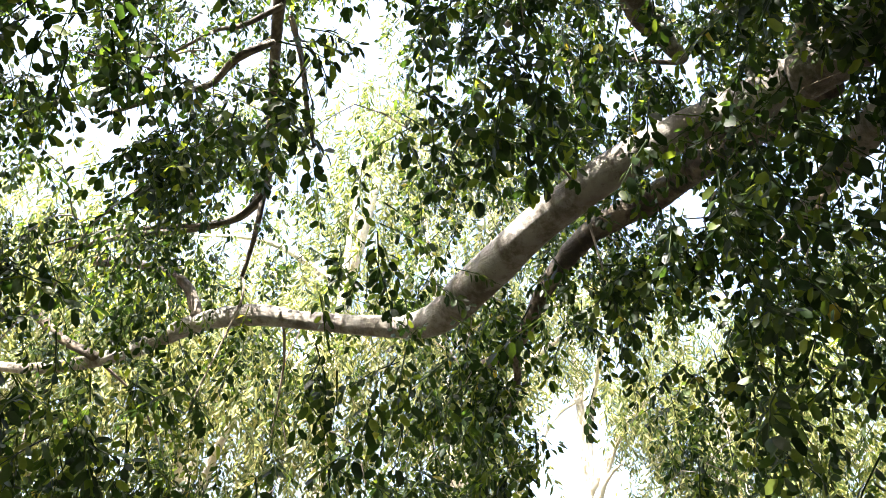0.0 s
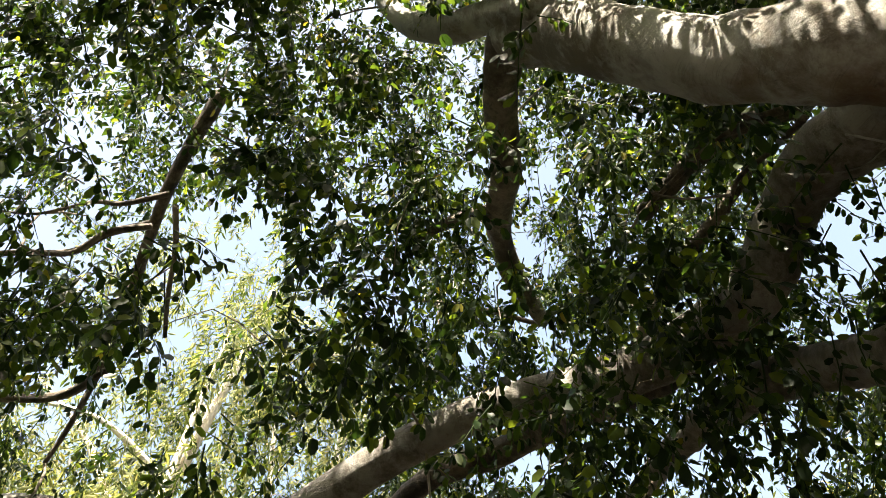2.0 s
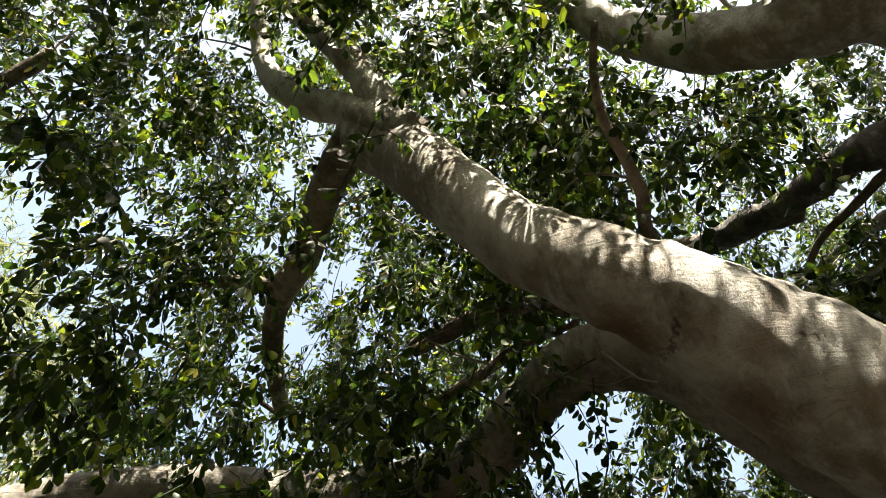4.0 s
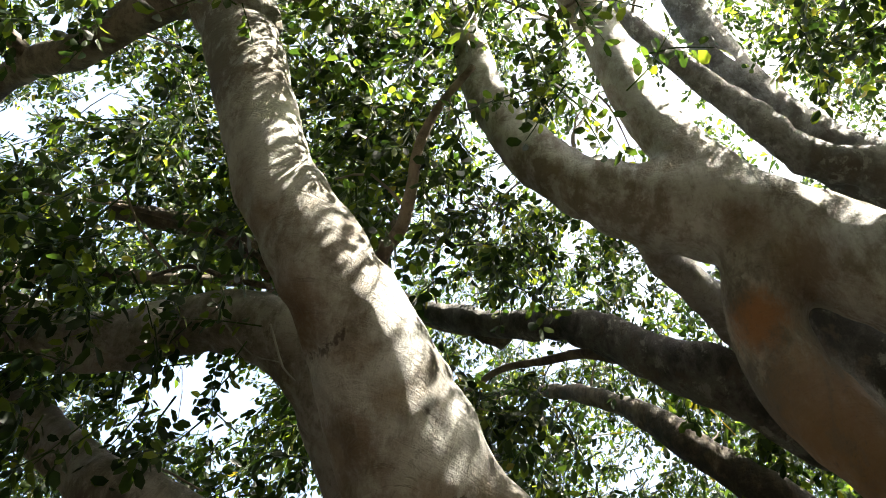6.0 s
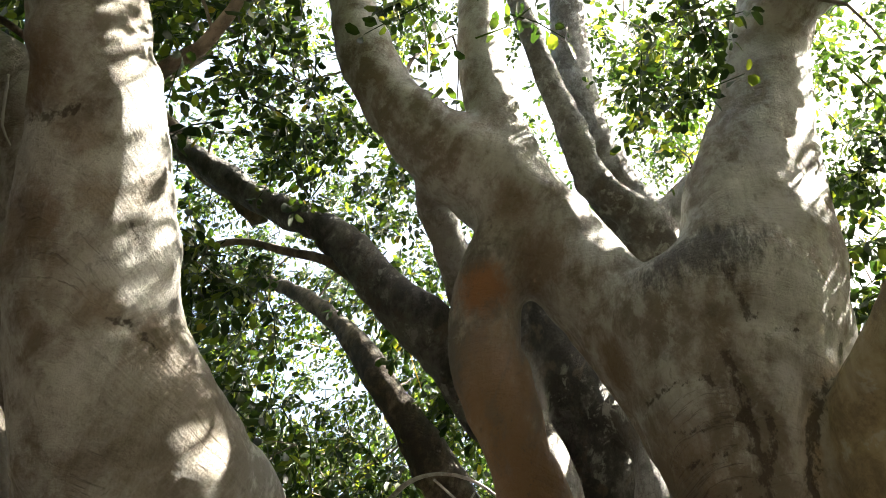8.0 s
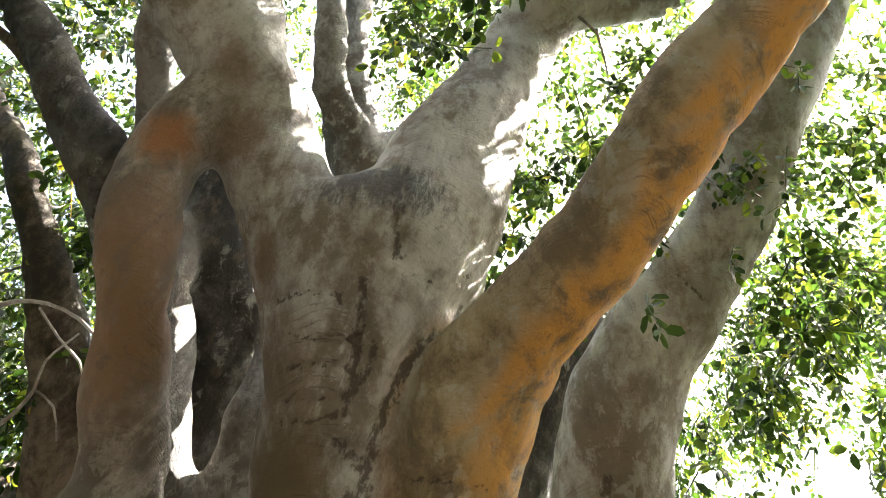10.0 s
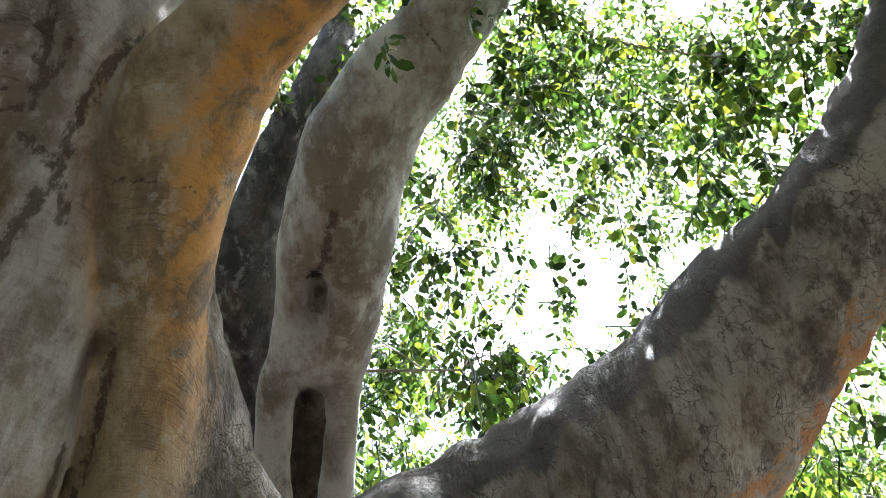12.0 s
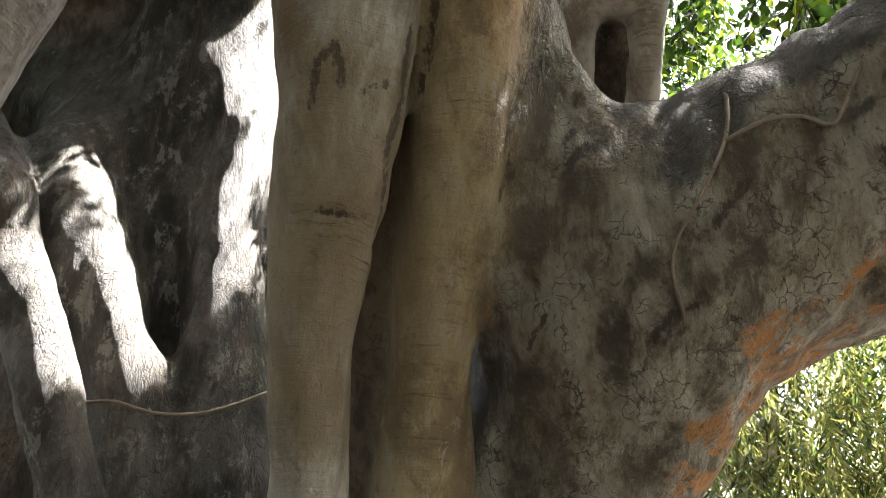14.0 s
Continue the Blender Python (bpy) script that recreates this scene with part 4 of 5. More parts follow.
def grown(names, cell, blend):
    """The stems' common surface: capsules joined with rounded crotches. Returns corners, quads and each quad's stem."""
    size = np.ceil((HIGH - LOW) / cell).astype(int)
    field = np.full(size, 1.0, np.float32)
    owner = np.full(size, -1, np.int8)
    for number, name in enumerate(names):
        line = LINES[name]
        a, b = (np.maximum(np.floor((line[:, :3].min(0) - 1.0 - LOW) / cell), 0).astype(int),
                np.minimum(np.ceil((line[:, :3].max(0) + 1.0 - LOW) / cell), size).astype(int))
        own = np.full(b - a, 1.0, np.float32)
        for p, q in zip(line[::2], np.vstack([line[2::2], line[-1:]])):
            reach = max(p[3], q[3]) + 0.28
            lo = np.maximum(np.floor((np.minimum(p, q)[:3] - reach - LOW) / cell).astype(int), a)
            hi = np.minimum(np.ceil((np.maximum(p, q)[:3] + reach - LOW) / cell).astype(int), b)
            if (hi <= lo).any():
                continue
            gx, gy, gz = [(np.arange(lo[k], hi[k]) * cell + LOW[k]).astype(np.float32) for k in range(3)]
            dx, dy, dz = gx[:, None, None] - p[0], gy[None, :, None] - p[1], gz[None, None, :] - p[2]
            v = q[:3] - p[:3]
            u = np.clip((dx * v[0] + dy * v[1] + dz * v[2]) / max(v @ v, 1e-6), 0, 1)
            d = np.sqrt((dx - u * v[0]) ** 2 + (dy - u * v[1]) ** 2 + (dz - u * v[2]) ** 2) - (p[3] + u * (q[3] - p[3]))
            spot = tuple(slice(lo[k] - a[k], hi[k] - a[k]) for k in range(3))
            own[spot] = np.minimum(own[spot], d)
        spot = tuple(slice(a[k], b[k]) for k in range(3))
        old = field[spot]
        k = TIGHT.get(name, blend)
        h = np.maximum(k - np.abs(old - own), 0) / k
        owner[spot] = np.where(own < old, number, owner[spot])
        field[spot] = np.minimum(old, own) - h * h * k * 0.25
    inside = field < 0
    n = size - 1
    corner = [(i, j, k) for i in (0, 1) for j in (0, 1) for k in (0, 1)]
    count = sum(inside[i:n[0] + i, j:n[1] + j, k:n[2] + k].astype(np.int8) for i, j, k in corner)
    cells = np.argwhere((count > 0) & (count < 8))
    index = np.full(n, -1, np.int32)
    index[tuple(cells.T)] = np.arange(len(cells))
    value = {c: field[cells[:, 0] + c[0], cells[:, 1] + c[1], cells[:, 2] + c[2]] for c in corner}
    total, hits = np.zeros((len(cells), 3)), np.zeros(len(cells))
    for c in corner:
        for axis in range(3):
            if c[axis] == 0:
                e = tuple(1 if k == axis else c[k] for k in range(3))
                va, vb = value[c], value[e]
                cross = (va < 0) != (vb < 0)
                u = np.where(cross, va / np.where(cross, va - vb, 1), 0)
                spot = np.tile(np.array(c, float), (len(cells), 1))
                spot[:, axis] = u
                total += spot * cross[:, None]
                hits += cross
    verts = LOW + (cells + total / hits[:, None]) * cell
    quads, stems_of = [], []
    for axis in range(3):
        s1, s2 = [k for k in range(3) if k != axis]
        lo, hi = [slice(None)] * 3, [slice(None)] * 3
        lo[axis], hi[axis] = slice(0, -1), slice(1, None)
        flip = np.argwhere(inside[tuple(lo)] != inside[tuple(hi)])
        flip = flip[(flip[:, s1] > 0) & (flip[:, s2] > 0) & (flip[:, s1] < n[s1]) & (flip[:, s2] < n[s2])]
        ring = []
        for o1, o2 in ((1, 1), (0, 1), (0, 0), (1, 0)):
            c = flip.copy()
            c[:, s1] -= o1
            c[:, s2] -= o2
            ring.append(index[tuple(c.T)])
        q = np.stack(ring, 1)
        turn = inside[tuple(flip.T)] != (axis == 1)
        q[~turn] = q[~turn][:, ::-1]
        quads.append(q)
        stems_of.append(owner[tuple(flip.T)])
    return verts, np.vstack(quads), np.concatenate(stems_of)


def normals_of(verts, quads):
    face = np.cross(verts[quads[:, 2]] - verts[quads[:, 0]], verts[quads[:, 3]] - verts[quads[:, 1]])
    out = np.zeros_like(verts)
    for k in range(4):
        np.add.at(out, quads[:, k], face)
    return out / (np.linalg.norm(out, axis=1)[:, None] + 1e-12)


fig_tree = tagged(new("fig_tree"), "huge old fig tree with pale grey-tan multiple trunks and wide limbs", "tree")
NAMES = list(STEMS)
verts, quads, stem_of = grown(NAMES, CELL, 0.15)
for _ in range(2):  # ease the cells' steps
    around, count = np.zeros_like(verts), np.zeros(len(verts))
    for k in range(4):
        for j in (1, 3):
            np.add.at(around, quads[:, k], verts[quads[:, (k + j) % 4]])
            np.add.at(count, quads[:, k], 1)
    verts = 0.5 * verts + 0.5 * around / count[:, None]
way = normals_of(verts, quads)


def islands(faces):
    """A number for each face that is the same for all faces that hang together."""
    tag = np.arange(len(verts))
    while True:
        low = tag[faces].min(1)
        new_tag = tag.copy()
        for k in range(4):
            np.minimum.at(new_tag, faces[:, k], low)
        new_tag = new_tag[new_tag]
        if (new_tag == tag).all():
            return tag[faces[:, 0]]
        tag = new_tag


for _ in range(3):  # crumbs of a stem that lie apart go to the stem round them
    for number in range(len(NAMES)):
        mine = np.flatnonzero(stem_of == number)
        if not len(mine):
            continue
        tags = islands(quads[mine])
        kinds, sizes = np.unique(tags, return_counts=True)
        for tag in kinds[sizes < sizes.max()]:
            crumb = mine[tags == tag]
            touch = np.isin(quads, quads[crumb]).any(1) & (stem_of != number)
            if touch.any():
                stem_of[crumb] = np.bincount(stem_of[touch]).argmax()

COATS = {  # how much of each bark a stem wears; rough and brown also carry painted shade
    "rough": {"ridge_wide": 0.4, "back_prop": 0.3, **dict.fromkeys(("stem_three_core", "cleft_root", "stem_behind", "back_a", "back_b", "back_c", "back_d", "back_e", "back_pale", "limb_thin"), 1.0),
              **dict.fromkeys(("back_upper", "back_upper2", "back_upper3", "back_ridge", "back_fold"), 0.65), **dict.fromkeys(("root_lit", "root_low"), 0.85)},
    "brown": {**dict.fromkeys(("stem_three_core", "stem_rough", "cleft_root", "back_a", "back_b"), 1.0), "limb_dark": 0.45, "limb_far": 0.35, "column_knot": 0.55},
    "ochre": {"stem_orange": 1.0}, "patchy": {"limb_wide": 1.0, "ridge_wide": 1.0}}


def eased(name, rounds=10):
    """A bark weight that fades over the joins between stems."""
    mine = np.array([COATS[name].get(s, 0.0) for s in NAMES])[stem_of]
    w, n = np.zeros(len(verts)), np.zeros(len(verts))
    for k in range(4):
        np.add.at(w, quads[:, k], mine)
        np.add.at(n, quads[:, k], 1)
    w /= np.maximum(n, 1)
    for _ in range(rounds):
        face = w[quads].mean(1)
        w = np.zeros(len(verts))
        for k in range(4):
            np.add.at(w, quads[:, k], face)
        w /= np.maximum(n, 1)
    return w


WEIGHTS = {name: eased(name) for name in COATS}
swell = 0.026 * lattice(verts * (2.3, 2.3, 1.0), 3) + 0.012 * lattice(verts * (6, 6, 2.0), 4) + 0.005 * lattice(verts * (15, 15, 8), 5)
flute = np.abs(lattice(verts * (4.2, 4.2, 0.45), 6))
swell += 0.05 * (np.minimum(flute, 0.3) - 0.15)
bent = verts + 0.12 * np.stack([lattice(verts * 2.0, 21), lattice(verts * 2.0, 22), lattice(verts * 2.0, 23)], 1)
fold = np.abs(lattice(bent * (4.5, 4.5, 2.2), 7))
lump = lattice(bent * (7.5, 7.5, 5.0), 8)
swell += WEIGHTS["patchy"] * (0.056 * (np.minimum(fold, 0.4) - 0.2) + 0.012 * lump)
swell += 0.022 * np.minimum(np.abs(lattice(bent * (3.2, 3.2, 0.5), 9)), 0.5) + 0.010 * lattice(bent * (9.0, 9.0, 4.0), 10) - 0.006
swell += WEIGHTS["rough"] * 0.05 * (np.minimum(fold, 0.4) - 0.2)
verts = verts + way * swell[:, None]
way = normals_of(verts, quads)
# cracks, seams and sooty runs in the bark, with shade painted into clefts, folds and hollows: width and course
CRACKS_AND_SHADE = {
    "trunk_crack": (0.035, [(1.92, -1.70, 4.71), (1.97, -1.79, 4.56), (2.03, -1.86, 4.43), (2.06, -1.91, 4.33), (2.13, -1.96, 4.20)]),
    "trunk_crack_side": (0.028, [(1.95, -1.88, 4.48), (2.00, -1.93, 4.37), (2.07, -1.94, 4.29)]),
    "crotch_streak": (0.05, [(1.78, -1.56, 5.40), (1.74, -1.60, 5.05), (1.75, -1.67, 4.96), (1.78, -1.75, 4.82)]),
    "crotch_streak_side": (0.03, [(1.70, -1.59, 5.37), (1.70, -1.63, 5.12), (1.73, -1.68, 4.98)]),
    "stem_seam": (0.06, [(1.75, -2.20, 4.92), (1.83, -2.08, 4.62), (1.93, -2.06, 4.45), (2.00, -2.08, 4.31), (2.07, -2.11, 4.12), (2.14, -2.16, 3.96)]),
    "trunk_arc": (0.025, [(2.33, -1.58, 4.70), (2.14, -1.59, 4.63), (2.01, -1.67, 4.61), (2.02, -1.71, 4.56)]),
    "trunk_line": (0.02, [(1.79, -1.81, 4.76), (1.74, -1.93, 4.82), (1.64, -2.14, 5.06)]),
    "trunk_wrinkle": (0.018, [(2.29, -1.66, 4.51), (2.14, -1.72, 4.44), (2.03, -1.81, 4.46)]),
    "trunk_wrinkle_mid": (0.018, [(2.32, -1.74, 4.38), (2.16, -1.78, 4.35), (2.07, -1.87, 4.36)]),
    "trunk_wrinkle_low": (0.018, [(2.35, -1.81, 4.26), (2.20, -1.86, 4.24), (2.11, -1.92, 4.26)]),
    "trunk_wrinkle_foot": (0.022, [(2.39, -1.85, 4.19), (2.25, -1.88, 4.16), (2.14, -1.95, 4.19)]),
    "stem_line": (0.02, [(1.98, -2.26, 4.02), (1.87, -2.30, 3.99), (1.74, -2.42, 3.99)]),
    "stem_three_line": (0.02, [(0.96, -3.40, 6.21), (0.92, -3.47, 6.11), (0.88, -3.60, 6.05)]),
    "stem_three_hole": (0.05, [(1.84, -3.76, 4.79), (2.01, -3.91, 4.79), (2.10, -3.95, 4.64)]),
    "limb_bend_low": (0.022, [(2.56, 0.48, 3.92), (2.57, 0.42, 3.97), (2.64, 0.31, 3.99)]),
    "limb_bend_side": (0.02, [(2.33, 0.61, 4.20), (2.39, 0.56, 4.19), (2.43, 0.53, 4.14)]),
    "limb_crack_low": (0.045, [(2.07, 0.97, 4.32), (2.14, 1.05, 4.27), (2.26, 1.18, 4.36)]),
    "column_mark": (0.03, [(2.51, -2.37, 2.82), (2.45, -2.33, 2.95), (2.39, -2.35, 3.01)]),
    "column_mark_side": (0.03, [(2.39, -2.37, 2.99), (2.41, -2.41, 2.88)]),
    "column_curl": (0.025, [(2.38, -2.48, 2.87), (2.36, -2.5, 2.91), (2.33, -2.56, 2.94)]),
    "column_line": (0.022, [(2.56, -2.48, 2.5), (2.51, -2.53, 2.49), (2.47, -2.63, 2.5)]),
    "column_seam": (0.06, [(2.28, -2.61, 3.16), (2.35, -2.66, 2.93), (2.38, -2.63, 2.75), (2.44, -2.69, 2.63), (2.52, -2.73, 2.47), (2.75, -2.92, 2.38)]),
    "fold_top": (0.04, [(2.18, -3.05, 2.94), (2.15, -3.09, 3.13), (2.11, -3.2, 3.32)]),
    "fold_side": (0.04, [(2.24, -3.09, 2.69), (2.2, -3.11, 2.81), (2.19, -3.06, 2.9)]),
    "fold_wide": (0.04, [(1.45, -3.42, 2.65), (1.5, -3.39, 2.59), (1.58, -3.38, 2.5)]),
    "fold_mid": (0.03, [(2.07, -3.23, 2.82), (1.96, -3.26, 2.92)]),
    "fold_low": (0.03, [(2.27, -3.26, 2.15), (2.17, -3.23, 2.26)]),
    "fold_line": (0.03, [(1.83, -3.35, 2.14), (1.75, -3.36, 2.21), (1.66, -3.4, 2.24)]),
    "stem_fold": (0.06, [(2.17, -2.13, 3.9), (2.22, -2.14, 3.79), (2.29, -2.14, 3.65)]),
    "stem_fold_top": (0.05, [(2.16, -2, 4.1), (2.12, -2.16, 4), (2.14, -2.24, 3.84)]),
    "column_seam_top": (0.05, [(2.05, -2.46, 3.85), (2.17, -2.61, 3.53), (2.29, -2.71, 3.27), (2.4, -2.77, 3.05)]),
    "hollow": (0.07, [(1.75, -3.65, 5.01), (1.89, -3.74, 4.78), (2.07, -3.94, 4.76)]),
}
mark_shade = np.zeros(len(verts))
for wide, course in CRACKS_AND_SHADE.values():
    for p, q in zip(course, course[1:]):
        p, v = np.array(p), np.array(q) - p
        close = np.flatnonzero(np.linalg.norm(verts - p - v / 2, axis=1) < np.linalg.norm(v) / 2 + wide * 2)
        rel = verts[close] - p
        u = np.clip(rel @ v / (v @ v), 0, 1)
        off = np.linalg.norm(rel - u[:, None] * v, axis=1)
        mark_shade[close] = np.maximum(mark_shade[close], np.clip(1.2 - off / (0.75 * wide + 0.012), 0, 1))
verts = verts - way * (0.016 * mark_shade)[:, None]
way = normals_of(verts, quads)
for spot, reach, depth in DENTS:
    verts = verts - way * (depth * np.exp(-((np.linalg.norm(verts - spot, axis=1) / reach) ** 2)))[:, None]
way = normals_of(verts, quads)
# the two dark cleft fillers are added wood, also named aerial_root
PART = {"trunk": "trunk", "stem_orange": "stem", "stem_three": "stem", "stem_three_leg": "aerial_root", "stem_three_foot": "aerial_root", "stem_three_core": "aerial_root", "stem_behind": "stem", "column_knot": "prop_root", "ridge_wide": "buttress", "cleft_root": "aerial_root", "root_lit": "buttress", "root_low": "buttress"}
TELL = {"stem_orange": "smooth stem with an ochre-stained underside", "limb_wide": "wide limb with patchy grey-brown bark", "trunk": "pale forked trunk with dark streaks",
        "limb_pale": "pale dappled limb", "column_knot": "brown prop root joined under a limb"}


for number, name in enumerate(NAMES):
    mine = quads[stem_of == number]
    if not len(mine):
        continue
    used, flat = np.unique(mine, return_inverse=True)
    me = coated(mesh_of(PART.get(name, "limb"), verts[used], flat.reshape(-1, 4)), mark_shade=mark_shade[used], **{k: w[used] for k, w in WEIGHTS.items()})
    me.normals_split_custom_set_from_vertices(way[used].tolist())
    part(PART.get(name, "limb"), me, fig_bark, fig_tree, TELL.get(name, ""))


def beyond(line):
    """The stretch of a stem past the box of the common surface."""
    inside = ((line[:, :3] > LOW + 0.25) & (line[:, :3] < HIGH - 0.25)).all(1)
    inside[: len(inside) // 3] = True
    out = np.flatnonzero(~inside)
    return line[max(out[0] - 4, 0):] if len(out) else None


for number, name in enumerate(NAMES):
    rest = beyond(LINES[name])
    if rest is not None and len(rest) > 3:
        part("limb", coated(tube_mesh("limb", rest * (1, 1, 1, 0.985), 16, 0.05, number), **{k: s.get(name, 0.0) for k, s in COATS.items()}), fig_bark, fig_tree)
for number, name in enumerate(BRANCHES):
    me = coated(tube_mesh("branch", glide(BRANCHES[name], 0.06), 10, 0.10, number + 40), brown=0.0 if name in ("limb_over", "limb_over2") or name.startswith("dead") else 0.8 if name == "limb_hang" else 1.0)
    part("branch", me, fig_bark, fig_tree)
part("aerial_root", tube_mesh("aerial_root", glide([(1.54, -3.55, 3.12, 0.0083), (1.49, -3.44, 3.0, 0.0090), (1.5, -3.375, 2.8, 0.0075), (1.59, -3.32, 2.59, 0.0067), (1.69, -3.31, 2.44, 0.0060), (1.72, -3.33, 2.33, 0.0083), (1.72, -3.38, 2.23, 0.0075), (1.74, -3.44, 2.15, 0.0060)], 0.03), 6, 0.15, 91), bark_root, fig_tree, "thin pale root over the wide limb")
part("aerial_root", tube_mesh("aerial_root", glide([(1.5, -3.375, 2.8, 0.009), (1.38, -3.43, 2.86, 0.008), (1.27, -3.51, 2.88, 0.008), (1.19, -3.54, 2.83, 0.008), (1.11, -3.53, 2.93, 0.007), (1.06, -3.54, 3.03, 0.006)], 0.03), 6, 0.15, 92), bark_root, fig_tree)
part("aerial_root", tube_mesh("aerial_root", glide([(4.12, -2.54, 2.06, 0.008), (3.93, -2.62, 2.06, 0.008), (3.76, -2.72, 2.01, 0.008), (3.57, -2.81, 2.0, 0.008), (3.44, -2.9, 2.04, 0.008), (3.33, -2.97, 2.09, 0.008)], 0.04), 6, 0.15, 93), bark_twig, fig_tree)


# ---- leaves ----
rng = np.random.default_rng(7)


def leaf_shape(length, width, droop, plain=0):
    """Corners and triangles of one folded, drooping leaf along +x."""
    v = np.array([(0, 0, 0), (0.28, 0.44, 0.10), (0.76, 0.45, 0.04), (1, 0, 0), (0.76, -0.45, 0.04), (0.28, -0.44, 0.10), (0.5, 0, -0.03)], float)
    t = [(0, 6, 1), (1, 6, 2), (2, 6, 3), (0, 5, 6), (5, 4, 6), (4, 3, 6)]
    if plain == 4:
        v, t = np.array([(0, 0, 0), (0.28, 0.44, 0.10), (0.80, 0.42, 0.04), (1, 0, 0), (0.80, -0.42, 0.04), (0.28, -0.44, 0.10)], float), [(0, 2, 1), (0, 3, 2), (0, 4, 3), (0, 5, 4)]
    if plain == 2:
        v, t = np.array([(0, -0.10, 0), (0.34, 0.5, 0.10), (1, 0.10, 0), (0.66, -0.5, 0.10)], float), [(0, 2, 1), (0, 3, 2)]
    v *= (length, width, width)
    v[:, 2] -= droop * v[:, 0] ** 2 / length
    return v, np.array(t)


def turned(v, way, roll):
    """v with its +x axis laid along way and rolled about it."""
    x = np.array(way) / np.linalg.norm(way)
    y = np.cross((0, 0, 1), x)
    y = np.array((0, 1, 0)) if np.linalg.norm(y) < 0.05 else y / np.linalg.norm(y)
    z = np.cross(x, y)
    y, z = y * math.cos(roll) + z * math.sin(roll), z * math.cos(roll) - y * math.sin(roll)
    return v @ np.array([x, y, z])


def spray(leaves, length, leaf_length, narrow=0.5, seed=0, plain=0):
    """A twig along +x that sags, with leaves round its outer part. Returns corners and triangles."""
    r = np.random.default_rng(seed)
    u = np.linspace(0, 1, 2 if plain == 2 else 3)
    line = np.stack([u * length, 0.05 * length * np.sin(u * 3 + r.random() * 6), -0.22 * length * u ** 2, 0.006 * (1.1 - 0.7 * u)], 1)
    v, q = tube(line, 3, 0, 0, False)
    vs, ts = [v], [np.vstack([q[:, :3], q[:, [0, 2, 3]]])]
    start = len(v)
    for k in range(leaves):
        f = 0.15 + 0.85 * (k + 0.5) / leaves if k < leaves - 3 else 1.0
        spot = np.array([np.interp(f, u, line[:, c]) for c in range(3)])
        turn = k * 2.4 + r.random()
        ahead = 0.35 + 0.5 * f
        way = np.array((ahead, math.cos(turn), 0.55 * math.sin(turn) - 0.35 - 0.35 * r.random()))
        size = leaf_length * (0.7 + 0.5 * r.random())
        lv, lt = leaf_shape(size, size * narrow * (0.9 + 0.25 * r.random()), 0.1 + 0.35 * r.random(), plain)
        lv = turned(lv, way, r.normal(0, 0.5)) + spot + way / np.linalg.norm(way) * 0.02
        vs.append(lv)
        ts.append(lt + start)
        start += len(lv)
    return np.vstack(vs), np.vstack(ts)


def scattered(name, kinds, places, headings, dips, sizes, pick):
    """One mesh of many sprays: kinds are (corners, triangles); each place takes a heading, a dip and a size."""
    out_v, out_t, start = [], [], 0
    for number, (v, t) in enumerate(kinds):
        mine = pick == number
        p, h, d, s = places[mine], headings[mine], dips[mine], sizes[mine]
        if not len(p):
            continue
        x = np.stack([np.cos(h) * np.cos(d), np.sin(h) * np.cos(d), -np.sin(d)], 1)
        y = np.stack([-np.sin(h), np.cos(h), 0 * h], 1)
        lean = rng.normal(0, 0.45, len(p))[:, None]
        z = np.cross(x, y)
        y, z = y * np.cos(lean) + z * np.sin(lean), z * np.cos(lean) - y * np.sin(lean)
        w = (v[None, :, 0:1] * x[:, None] + v[None, :, 1:2] * y[:, None] + v[None, :, 2:3] * z[:, None]) * s[:, None, None] + p[:, None]
        out_v.append(w.reshape(-1, 3))
        out_t.append((t[None] + (start + np.arange(len(p)) * len(v))[:, None, None]).reshape(-1, 3))
        start += len(p) * len(v)
    return mesh_of(name, np.vstack(out_v), np.vstack(out_t), smooth=False)


def way_of(azimuth, elevation):
    a, e = np.radians(azimuth), np.radians(elevation)
    return np.stack([np.sin(a) * np.cos(e), np.cos(a) * np.cos(e), np.sin(e)], -1)


# openings in the crown as the camera sees it: azimuth, elevation, reach in degrees
VIEWPOINT = np.array((0.42, -0.45, 1.8))  # about the middle of the camera's path; the crown is laid out from here
GAPS = [(-12, 37, 2.8), (-12, 33, 1.7), (-10, 40, 2.1), (8, 15, 4.1), (8, 10, 4.9), (5, 9, 2.6), (-13, 21, 1.5), (4, 40, 1.3), (-31, 29, 2.4), (-18, 13, 1.5), (4, 15, 1.9), (12, 19, 1.9), (-12, 41, 2.8), (-13, 34, 2.6), (45, 41, 2.4), (-4, 46, 1.5), (4, 39, 1.3), (42, 35, 0.9), (58, 39, 1.1), (46, 42, 2.6), (51, 58, 1.2), (-34, 25, 1.3), (-28, 33, 1.2), (-25, 36, 1.1), (-19, 28, 0.9), (17, 34, 0.9), (19, 16, 1.2), (19, 22, 0.9), (-27, 43, 1.5)]
GAPS += [(32, 25, 1.7), (76, 71, 2.5), (81, 70.5, 1.5), (108, 68, 1.2), (45, 41, 2.6), (206, 57, 1.5), (210, 47, 1.2), (213, 60, 3.2), (216, 57, 2.6), (175, 41, 1.9), (171, 36, 1.0), (179, 37, 0.9), (168, 43, 1.0)]
